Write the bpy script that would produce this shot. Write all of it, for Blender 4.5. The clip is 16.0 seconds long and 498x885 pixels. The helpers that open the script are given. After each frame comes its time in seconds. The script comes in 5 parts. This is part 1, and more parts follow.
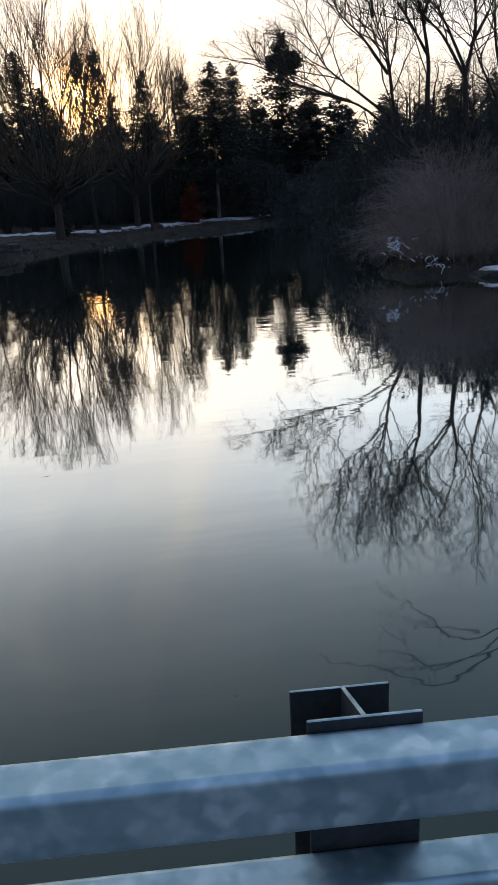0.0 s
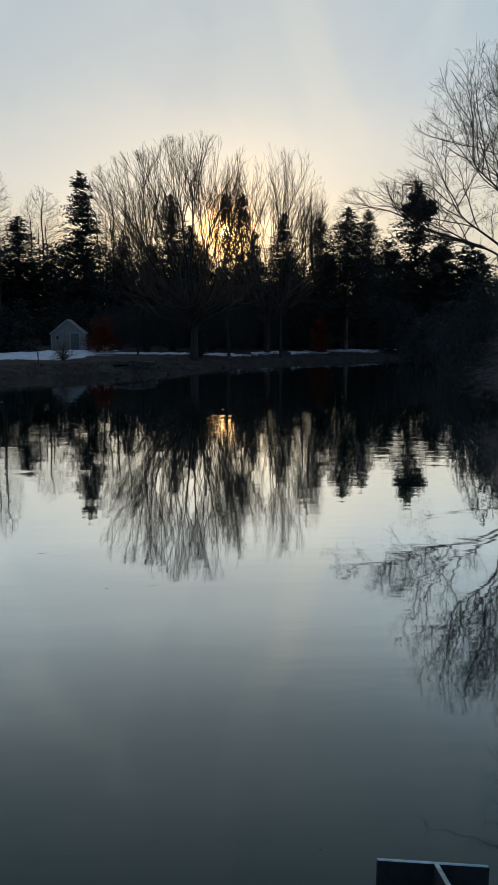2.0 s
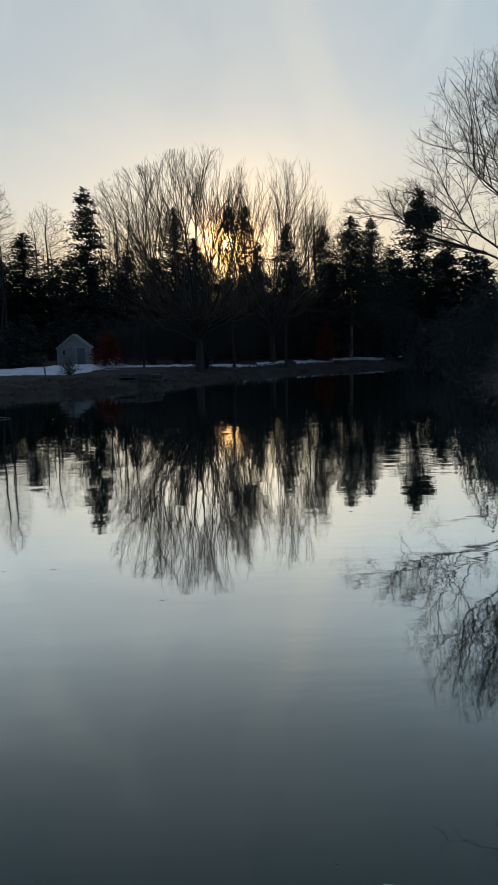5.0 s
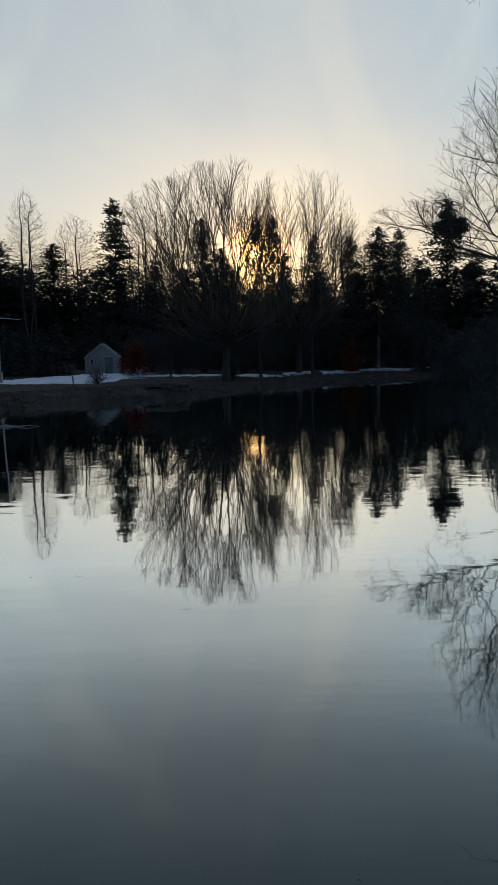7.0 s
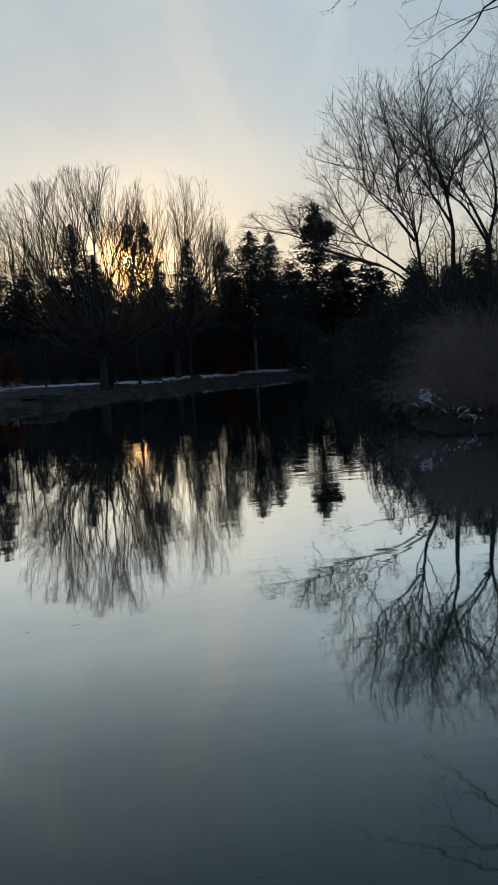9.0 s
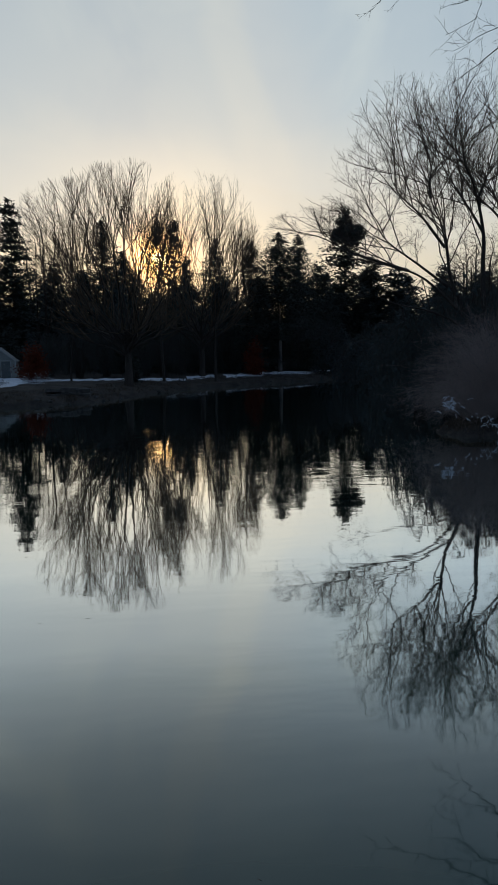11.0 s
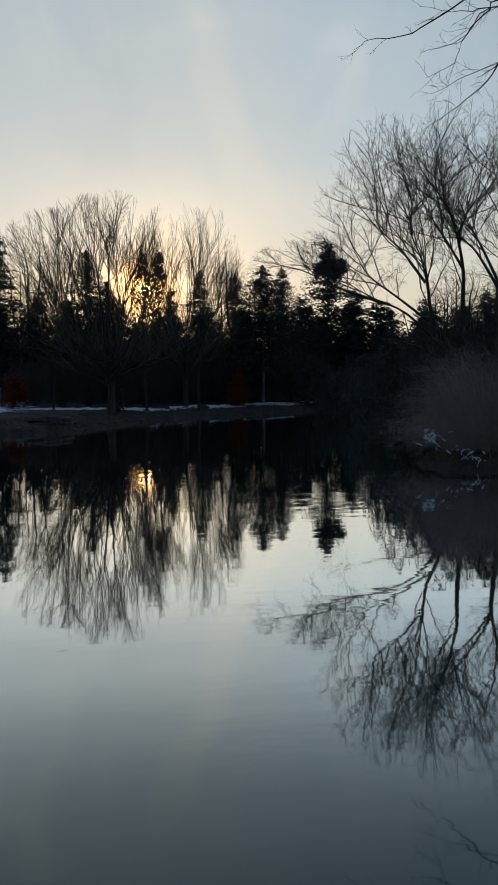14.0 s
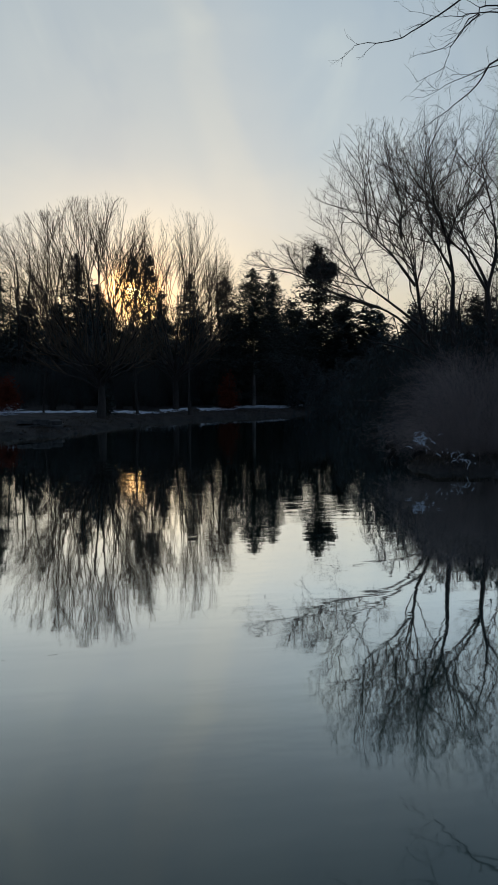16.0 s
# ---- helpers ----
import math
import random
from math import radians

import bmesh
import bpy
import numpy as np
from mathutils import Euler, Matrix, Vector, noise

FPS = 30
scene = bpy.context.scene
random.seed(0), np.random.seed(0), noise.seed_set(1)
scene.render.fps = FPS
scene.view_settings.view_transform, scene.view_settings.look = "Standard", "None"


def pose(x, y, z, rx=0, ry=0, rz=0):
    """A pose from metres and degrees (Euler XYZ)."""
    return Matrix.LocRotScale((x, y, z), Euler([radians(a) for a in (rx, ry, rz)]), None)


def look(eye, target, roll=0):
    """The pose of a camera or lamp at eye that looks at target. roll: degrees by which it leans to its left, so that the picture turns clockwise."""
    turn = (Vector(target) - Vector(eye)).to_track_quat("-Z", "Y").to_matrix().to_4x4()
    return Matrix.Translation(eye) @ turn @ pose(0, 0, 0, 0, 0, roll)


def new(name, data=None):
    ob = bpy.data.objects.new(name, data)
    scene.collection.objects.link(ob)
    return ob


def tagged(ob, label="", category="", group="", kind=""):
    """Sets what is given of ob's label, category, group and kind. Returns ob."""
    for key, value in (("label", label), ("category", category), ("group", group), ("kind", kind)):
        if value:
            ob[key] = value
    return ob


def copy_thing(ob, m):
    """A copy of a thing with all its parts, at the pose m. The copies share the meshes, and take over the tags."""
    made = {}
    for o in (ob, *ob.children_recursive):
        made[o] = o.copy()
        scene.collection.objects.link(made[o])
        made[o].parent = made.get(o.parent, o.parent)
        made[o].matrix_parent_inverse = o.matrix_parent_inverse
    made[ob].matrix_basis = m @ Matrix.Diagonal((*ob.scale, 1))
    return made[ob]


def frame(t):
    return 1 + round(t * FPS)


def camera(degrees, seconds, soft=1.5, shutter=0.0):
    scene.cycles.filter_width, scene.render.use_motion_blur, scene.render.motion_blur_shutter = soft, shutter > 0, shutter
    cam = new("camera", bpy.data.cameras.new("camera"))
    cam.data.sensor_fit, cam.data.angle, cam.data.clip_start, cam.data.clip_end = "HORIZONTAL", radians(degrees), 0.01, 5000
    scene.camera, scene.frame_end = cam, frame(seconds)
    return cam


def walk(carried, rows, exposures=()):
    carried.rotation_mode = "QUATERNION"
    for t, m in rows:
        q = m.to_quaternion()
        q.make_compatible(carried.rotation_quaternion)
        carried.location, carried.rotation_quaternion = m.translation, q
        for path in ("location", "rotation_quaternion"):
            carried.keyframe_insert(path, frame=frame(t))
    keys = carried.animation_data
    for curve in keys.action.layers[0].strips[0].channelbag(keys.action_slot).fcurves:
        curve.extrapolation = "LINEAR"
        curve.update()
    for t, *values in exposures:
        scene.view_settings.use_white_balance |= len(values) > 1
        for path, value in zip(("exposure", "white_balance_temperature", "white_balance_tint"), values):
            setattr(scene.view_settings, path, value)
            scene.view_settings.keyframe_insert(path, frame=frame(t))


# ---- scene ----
cam = camera(37.40, 16.0, soft=0.75)
# seconds, eye x y z, yaw to the left, pitch up, roll
PATH = [
    (0.0, -0.062, -0.022, 4.189, -11.30, -18.90, -3.09),
    (0.5, -0.062, -0.026, 4.194, -11.40, -17.92, -2.50),
    (1.0, -0.060, -0.025, 4.195, -6.60, -12.95, -2.07),
    (1.5, -0.060, -0.040, 4.200, -3.28, -8.65, -0.95),
    (2.0, -0.060, -0.030, 4.205, -2.56, -9.10, 0.10),
    (2.5, -0.059, -0.050, 4.245, -2.46, -9.24, 0.33),
    (3.0, -0.057, -0.058, 4.252, -2.24, -8.43, 0.81),
    (3.2, -0.056, -0.059, 4.253, -1.93, -8.61, 0.92),
    (5.3, -0.051, -0.066, 4.258, -1.79, -8.31, -1.55),
    (5.5, -0.051, -0.063, 4.254, -1.11, -8.31, -1.27),
    (6.0, -0.052, -0.060, 4.250, 0.68, -8.54, -0.59),
    (6.5, -0.050, -0.060, 4.250, 1.19, -8.12, -0.61),
    (7.0, -0.051, -0.060, 4.250, 0.02, -7.51, -0.96),
    (7.5, -0.037, -0.060, 4.250, -1.81, -7.34, -0.90),
    (8.0, -0.023, -0.060, 4.250, -4.43, -7.46, -1.24),
    (8.5, -0.022, -0.060, 4.250, -8.13, -7.54, -2.83),
    (9.0, -0.016, -0.060, 4.250, -9.11, -7.46, -2.98),
    (9.2, -0.012, -0.060, 4.250, -8.41, -7.25, -2.53),
    (11.3, 0.054, -0.060, 4.250, -7.44, -7.36, -0.94),
    (11.5, 0.063, -0.060, 4.250, -7.75, -6.76, -1.24),
    (12.0, 0.087, -0.060, 4.250, -7.84, -5.67, -1.18),
    (12.5, 0.076, -0.060, 4.250, -7.73, -5.47, -0.44),
    (13.0, 0.075, -0.060, 4.250, -7.82, -5.65, -0.11),
    (13.5, 0.075, -0.060, 4.250, -8.19, -5.52, -0.06),
    (14.0, 0.089, -0.060, 4.250, -8.77, -4.98, -0.33),
    (14.5, 0.091, -0.060, 4.250, -9.36, -4.82, -0.66),
    (15.0, 0.090, -0.060, 4.250, -9.59, -4.62, -0.50),
    (15.5, 0.086, -0.060, 4.250, -9.57, -4.55, -0.53),
    (16.0, 0.083, -0.060, 4.250, -9.51, -4.76, -0.32),
]


def eye_pose(x, y, z, yaw, pitch, roll):
    a, b = radians(yaw), radians(pitch)
    way = Vector((-math.sin(a) * math.cos(b), math.cos(a) * math.cos(b), math.sin(b)))
    return look(Vector((x, y, z)), Vector((x, y, z)) + way, roll)


walk(cam, [(r[0], eye_pose(*r[1:])) for r in PATH],
     exposures=[(0.0, 0.86, 7180, 20), (0.5, 0.95, 7160, 20), (1.0, 0.84, 6950, 16), (1.5, 0.24, 6720, 11), (2.2, 0.07, 6720, 11), (16.0, 0.02, 6720, 11)])

# ---- sky and sun ----
SUN_AZ, SUN_EL = radians(0.84), radians(6.7)      # azimuth clockwise from +y
SUN_DIR = Vector((math.sin(SUN_AZ) * math.cos(SUN_EL), math.cos(SUN_AZ) * math.cos(SUN_EL), math.sin(SUN_EL)))


def node(tree, kind, **values):
    n = tree.nodes.new(kind)
    for key, value in values.items():
        if key in n.inputs:
            n.inputs[key].default_value = value
    return n


def ramp(tree, source, stops, smooth=False):
    n = tree.nodes.new("ShaderNodeValToRGB")
    if smooth:
        n.color_ramp.interpolation = "EASE"
    els = n.color_ramp.elements
    while len(els) < len(stops):
        els.new(0.5)
    for e, (p, c) in zip(els, stops):
        e.position = p
        e.color = (*c, 1) if len(c) == 3 else c
    tree.links.new(source, n.inputs[0])
    return n.outputs[0]


def maths(tree, op, a, b=None, clamp=False):
    n = tree.nodes.new("ShaderNodeMath")
    n.operation, n.use_clamp = op, clamp
    for i, v in enumerate((a, b)):
        if v is None:
            continue
        if isinstance(v, (int, float)):
            n.inputs[i].default_value = v
        else:
            tree.links.new(v, n.inputs[i])
    return n.outputs[0]


def mixed(tree, fac, a, b, mode="MIX"):
    n = tree.nodes.new("ShaderNodeMix")
    n.data_type, n.blend_type = "RGBA", mode
    for sock, v in ((n.inputs[0], fac), (n.inputs[6], a), (n.inputs[7], b)):
        if isinstance(v, (int, float)):
            sock.default_value = v
        elif isinstance(v, tuple):
            sock.default_value = (*v, 1)
        else:
            tree.links.new(v, sock)
    return n.outputs[2]


def build_world():
    world = bpy.data.worlds.new("sky")
    world.use_nodes = True
    scene.world = world
    t = world.node_tree
    t.nodes.clear()
    out = t.nodes.new("ShaderNodeOutputWorld")
    back = t.nodes.new("ShaderNodeBackground")
    t.links.new(back.outputs[0], out.inputs[0])
    sky = t.nodes.new("ShaderNodeTexSky")
    sky.sky_type, sky.sun_disc = "NISHITA", False
    sky.sun_elevation, sky.sun_rotation = SUN_EL, SUN_AZ
    sky.dust_density = 2.0
    coord = t.nodes.new("ShaderNodeTexCoord").outputs["Generated"]
    xyz = t.nodes.new("ShaderNodeSeparateXYZ")
    t.links.new(coord, xyz.inputs[0])
    # thin high cloud that veils the whole sky: cream low down, grey-blue above
    noise_map = t.nodes.new("ShaderNodeMapping")
    noise_map.inputs["Scale"].default_value = (1.2, 1.0, 2.6)
    noise_map.inputs["Rotation"].default_value = (0.0, 0.5, 0.0)
    t.links.new(coord, noise_map.inputs[0])
    clouds = node(t, "ShaderNodeTexNoise", Scale=3.2, Detail=5.0, Roughness=0.5, Distortion=0.6)
    t.links.new(noise_map.outputs[0], clouds.inputs["Vector"])
    wisp_map = t.nodes.new("ShaderNodeMapping")
    wisp_map.inputs["Rotation"].default_value = (0.0, 0.6, 0.0)
    wisp_map.inputs["Scale"].default_value = (2.3, 1.4, 1.7)
    t.links.new(coord, wisp_map.inputs[0])
    wisps = node(t, "ShaderNodeTexNoise", Scale=1.9, Detail=4.0, Roughness=0.5, Distortion=0.8)
    t.links.new(wisp_map.outputs[0], wisps.inputs["Vector"])
    wisp = ramp(t, wisps.outputs[0], [(0.35, (0.93, 0.95, 0.98)), (0.52, (1.0, 1.0, 1.0)), (0.70, (1.15, 1.11, 1.05))], True)
    wobble = maths(t, "MULTIPLY", maths(t, "SUBTRACT", clouds.outputs[0], 0.5), 0.17)
    height = maths(t, "ADD", xyz.outputs["Z"], wobble)
    veil = ramp(t, height, [(0.0, (0.52, 0.47, 0.36)), (0.13, (0.59, 0.575, 0.50)), (0.20, (0.555, 0.585, 0.575)),
                            (0.30, (0.465, 0.53, 0.565)), (0.45, (0.44, 0.51, 0.55)), (0.65, (0.43, 0.51, 0.57)), (1.0, (0.26, 0.35, 0.47))])
    dot = t.nodes.new("ShaderNodeVectorMath")
    dot.operation = "DOT_PRODUCT"
    t.links.new(coord, dot.inputs[0])
    dot.inputs[1].default_value = SUN_DIR
    d = dot.outputs["Value"]
    # the side away from the sun is dimmer and bluer
    away = ramp(t, maths(t, "MULTIPLY_ADD", d, 0.5), [(0.0, (0.24, 0.34, 0.54)), (0.5, (0.44, 0.55, 0.72)), (0.86, (0.54, 0.63, 0.72)), (0.91, (0.66, 0.71, 0.77)), (0.943, (0.93, 0.955, 0.98)), (1.0, (1, 1, 1))])
    away.node.inputs[0].links[0].from_node.inputs[2].default_value = 0.5
    colour = mixed(t, 1.0, mixed(t, 1.0, veil, away, "MULTIPLY"), wisp, "MULTIPLY")
    # a long bright wisp of high cloud that climbs away from the sun, and clearer blue beside it
    azimuth = maths(t, "ARCTAN2", xyz.outputs["X"], xyz.outputs["Y"])
    drift = maths(t, "ADD", maths(t, "MULTIPLY", xyz.outputs["Z"], -0.40), maths(t, "MULTIPLY", maths(t, "SUBTRACT", wisps.outputs[0], 0.5), 0.16))
    across = maths(t, "SUBTRACT", maths(t, "SUBTRACT", azimuth, 0.262), drift)
    high = ramp(t, xyz.outputs["Z"], [(0.17, (0, 0, 0)), (0.30, (1, 1, 1)), (0.55, (0.8, 0.8, 0.8)), (0.75, (0, 0, 0))], True)
    streak = ramp(t, maths(t, "MULTIPLY_ADD", across, 2.5), [(0.20, (0.92, 0.955, 0.985)), (0.38, (0.96, 0.985, 1.0)), (0.47, (1.07, 1.05, 1.02)), (0.53, (1.07, 1.05, 1.02)), (0.60, (0.97, 0.995, 1.02)), (0.80, (0.90, 0.97, 1.03))], True)
    streak.node.inputs[0].links[0].from_node.inputs[2].default_value = 0.5
    colour = mixed(t, 1.0, colour, mixed(t, high, (1, 1, 1), streak), "MULTIPLY")
    near = maths(t, "POWER", maths(t, "MAXIMUM", d, 0.0), 60.0)
    colour = mixed(t, 1.0, colour, mixed(t, near, (0, 0, 0), (0.09, 0.056, 0.012)), "ADD")
    close = maths(t, "POWER", maths(t, "MAXIMUM", d, 0.0), 1200.0)
    colour = mixed(t, 1.0, colour, mixed(t, close, (0, 0, 0), (0.75, 0.30, 0.035)), "ADD")
    core = maths(t, "POWER", maths(t, "MAXIMUM", d, 0.0), 3500.0)
    colour = mixed(t, 1.0, colour, mixed(t, core, (0, 0, 0), (9.0, 4.6, 1.3)), "ADD")
    disc = maths(t, "GREATER_THAN", d, math.cos(radians(0.46)))
    colour = mixed(t, 1.0, colour, mixed(t, disc, (0, 0, 0), (14.0, 9.5, 4.2)), "ADD")
    n = t.nodes.new("ShaderNodeMix")
    n.data_type, n.blend_type = "RGBA", "ADD"
    n.inputs[0].default_value = 0.008
    t.links.new(colour, n.inputs[6])
    t.links.new(sky.outputs[0], n.inputs[7])
    t.links.new(n.outputs[2], back.inputs[0])
    back.inputs[1].default_value = 1.0


build_world()
sun = new("sun", bpy.data.lights.new("sun", "SUN"))
sun.data.energy, sun.data.angle, sun.data.color = 1.3, radians(0.6), (1.0, 0.74, 0.34)
sun.matrix_world = look(SUN_DIR * 300, Vector((0, 0, 0)))


# ---- materials ----
def material(name, rough=0.8, metal=0.0, spec=0.5):
    m = bpy.data.materials.new(name)
    m.use_nodes = True
    t = m.node_tree
    b = t.nodes["Principled BSDF"]
    b.inputs["Roughness"].default_value = rough
    b.inputs["Metallic"].default_value = metal
    b.inputs["Specular IOR Level"].default_value = spec
    return m, t, b


def object_coords(t, scale=(1, 1, 1)):
    c = t.nodes.new("ShaderNodeTexCoord")
    m = t.nodes.new("ShaderNodeMapping")
    m.inputs["Scale"].default_value = scale
    t.links.new(c.outputs["Object"], m.inputs[0])
    return m.outputs[0]


def noise_at(t, where, scale, detail=4.0, rough=0.55):
    n = node(t, "ShaderNodeTexNoise", Scale=scale, Detail=detail, Roughness=rough)
    t.links.new(where, n.inputs["Vector"])
    return n.outputs[0]


def bumped(t, b, height, strength=0.5, distance=0.02):
    n = node(t, "ShaderNodeBump", Strength=strength, Distance=distance)
    t.links.new(height, n.inputs["Height"])
    t.links.new(n.outputs[0], b.inputs["Normal"])


def mottled(name, dark, light, scale=3.0, rough=0.85, bump=0.4, distance=0.02, stretch=(1, 1, 1), spec=0.3, metal=0.0):
    """Two tones at a broad and a fine scale, with relief."""
    m, t, b = material(name, rough, metal, spec)
    where = object_coords(t, stretch)
    broad, fine = noise_at(t, where, scale, 3.0), noise_at(t, where, scale * 9, 6.0, 0.65)
    both = maths(t, "ADD", maths(t, "MULTIPLY", broad, 0.55), maths(t, "MULTIPLY", fine, 0.45))
    t.links.new(ramp(t, both, [(0.36, dark), (0.64, light)]), b.inputs["Base Color"])
    bumped(t, b, fine, bump, distance)
    return m


def foliage(name, dark, light, rough=0.9):
    m, t, b = material(name, rough, 0.0, 0.08)
    geo = t.nodes.new("ShaderNodeNewGeometry")
    where = object_coords(t)
    both = maths(t, "ADD", maths(t, "MULTIPLY", geo.outputs["Random Per Island"], 0.6), maths(t, "MULTIPLY", noise_at(t, where, 0.5), 0.4))
    t.links.new(ramp(t, both, [(0.15, dark), (0.85, light)]), b.inputs["Base Color"])
    return m


NEEDLES = foliage("spruce_needles", (0.034, 0.040, 0.037), (0.055, 0.064, 0.057))
NEEDLES_BLUE = foliage("fir_needles", (0.033, 0.042, 0.043), (0.052, 0.066, 0.066))
RUST = foliage("rust_leaves", (0.075, 0.017, 0.010), (0.16, 0.038, 0.019))
BARK = mottled("bark", (0.018, 0.015, 0.013), (0.05, 0.042, 0.037), 2.0, 0.95, 0.8, 0.03, (1, 1, 0.25))
BARK_PALE = mottled("pale_bark", (0.06, 0.054, 0.05), (0.16, 0.145, 0.13), 2.0, 0.9, 0.6, 0.02, (1, 1, 0.3))
TWIG = mottled("twig_bark", (0.022, 0.017, 0.014), (0.055, 0.042, 0.034), 1.0, 0.8, 0.0)
TWIG_WILLOW = mottled("willow_twig_bark", (0.040, 0.028, 0.018), (0.10, 0.068, 0.042), 1.0, 0.75, 0.0)
TWIG_WEEP = mottled("weeping_twig_bark", (0.018, 0.021, 0.020), (0.044, 0.050, 0.047), 1.0, 0.8, 0.0)
TWIG_BUSH = mottled("bush_twig_bark", (0.185, 0.142, 0.128), (0.31, 0.243, 0.220), 0.8, 0.8, 0.0)


def build_water_material():
    m, t, b = material("pond_water", 0.5, 0.0, 0.0)
    where = object_coords(t)
    silt = noise_at(t, where, 0.05, 3.0)
    t.links.new(ramp(t, silt, [(0.3, (0.014, 0.036, 0.031)), (0.7, (0.020, 0.046, 0.038))]), b.inputs["Base Color"])
    # a light breeze: ripples run in from the far shore and fade out on the calm water by the bridge
    waves = noise_at(t, object_coords(t, (0.32, 1.0, 1.0)), 1.35, 3.0, 0.5)
    swell = noise_at(t, object_coords(t, (0.35, 0.7, 1.0)), 0.55, 1.0, 0.4)
    patches = noise_at(t, object_coords(t, (0.05, 0.022, 1.0)), 1.0, 2.0, 0.5)
    gust = ramp(t, patches, [(0.40, (0.22, 0.22, 0.22)), (0.58, (1, 1, 1))], True)
    height = maths(t, "ADD", maths(t, "MULTIPLY", waves, gust), maths(t, "MULTIPLY", swell, 0.5))
    bump = node(t, "ShaderNodeBump", Strength=1.0, Distance=0.011)
    t.links.new(height, bump.inputs["Height"])
    gloss = node(t, "ShaderNodeBsdfGlossy", Roughness=0.027)
    gloss.inputs["Color"].default_value = (0.94, 0.975, 0.965, 1)
    t.links.new(bump.outputs[0], gloss.inputs["Normal"])
    fres = node(t, "ShaderNodeFresnel", IOR=1.34)
    t.links.new(bump.outputs[0], fres.inputs["Normal"])
    shine = ramp(t, fres.outputs[0], [(0.0, (0.03,) * 3), (0.033, (0.05,) * 3), (0.06, (0.19,) * 3), (0.11, (0.57,) * 3), (0.19, (0.88,) * 3), (0.40, (0.96,) * 3), (1.0, (1.0,) * 3)])
    mix = t.nodes.new("ShaderNodeMixShader")
    t.links.new(shine, mix.inputs[0])
    t.links.new(b.outputs[0], mix.inputs[1])
    t.links.new(gloss.outputs[0], mix.inputs[2])
    t.links.new(mix.outputs[0], t.nodes["Material Output"].inputs[0])
    return m


WATER = build_water_material()


def build_galvanised():
    m, t, b = material("galvanised_steel", 0.42, 0.85, 0.5)
    where = object_coords(t)
    stain = noise_at(t, object_coords(t, (0.6, 1, 1)), 9.0, 6.0, 0.62)
    # zinc spangle: soft-edged blotches of slightly different tone, finer ones within
    blotch = node(t, "ShaderNodeTexVoronoi", Scale=38.0, Smoothness=0.30)
    blotch.feature = "SMOOTH_F1"
    warp = t.nodes.new("ShaderNodeVectorMath")
    warp.operation = "MULTIPLY_ADD"
    ripple = node(t, "ShaderNodeTexNoise", Scale=30.0, Detail=3.0)
    t.links.new(where, ripple.inputs["Vector"])
    t.links.new(ripple.outputs["Color"], warp.inputs[0])
    warp.inputs[1].default_value = (0.03, 0.03, 0.03)
    t.links.new(where, warp.inputs[2])
    t.links.new(warp.outputs[0], blotch.inputs["Vector"])
    tone = t.nodes.new("ShaderNodeSeparateColor")
    t.links.new(blotch.outputs["Color"], tone.inputs[0])
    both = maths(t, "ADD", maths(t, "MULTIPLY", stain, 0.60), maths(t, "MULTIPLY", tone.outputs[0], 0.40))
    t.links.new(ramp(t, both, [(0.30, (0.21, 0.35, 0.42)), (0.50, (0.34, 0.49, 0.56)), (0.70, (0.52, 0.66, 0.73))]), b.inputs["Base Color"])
    t.links.new(ramp(t, stain, [(0.3, (0.36, 0.36, 0.36)), (0.7, (0.58, 0.58, 0.58))]), b.inputs["Roughness"])
    bumped(t, b, noise_at(t, where, 60.0, 3.0), 0.12, 0.002)
    return m


GALV = build_galvanised()
POST_STEEL = mottled("dull_painted_steel", (0.022, 0.028, 0.032), (0.05, 0.058, 0.062), 9.0, 0.6, 0.2, 0.002, metal=0.3)
CONCRETE = mottled("concrete", (0.22, 0.21, 0.20), (0.36, 0.35, 0.33), 2.0, 0.9, 0.4, 0.01)
SOIL = mottled("bank_soil_and_dead_grass", (0.012, 0.010, 0.009), (0.055, 0.045, 0.038), 0.8, 0.95, 0.9, 0.12)
SNOW = mottled("old_snow", (0.42, 0.45, 0.50), (0.62, 0.65, 0.70), 0.9, 0.7, 0.6, 0.05)
GRASS = foliage("dead_grass", (0.032, 0.026, 0.020), (0.11, 0.085, 0.064))
STONE = mottled("bank_stone", (0.016, 0.015, 0.014), (0.07, 0.066, 0.062), 3.0, 0.85, 0.7, 0.03)
SIDING = mottled("grey_painted_siding", (0.19, 0.205, 0.20), (0.26, 0.28, 0.27), 1.5, 0.7, 0.1, 0.004)
TRIM = mottled("white_trim_paint", (0.26, 0.285, 0.28), (0.34, 0.365, 0.36), 3.0, 0.6, 0.1, 0.004)
SHED_DOOR = mottled("grey_door_paint", (0.085, 0.10, 0.105), (0.12, 0.14, 0.14), 2.0, 0.6, 0.1, 0.004)
ROOFING = mottled("asphalt_shingle", (0.12, 0.12, 0.12), (0.24, 0.24, 0.23), 4.0, 0.95, 0.5, 0.01)
GLASS_DARK, _t, _b = material("shed_window_glass", 0.05, 0.0, 0.6)
_b.inputs["Base Color"].default_value = (0.02, 0.025, 0.03, 1)
POLE_PAINT = mottled("weathered_white_pole_paint", (0.24, 0.23, 0.215), (0.40, 0.39, 0.36), 4.0, 0.6, 0.1, 0.003)
DRIFT_PALE = mottled("bleached_driftwood", (0.15, 0.145, 0.13), (0.34, 0.33, 0.30), 6.0, 0.8, 0.3, 0.003)
DRIFT = mottled("floating_stick_wood", (0.06, 0.05, 0.035), (0.16, 0.13, 0.10), 8.0, 0.8, 0.3, 0.003)


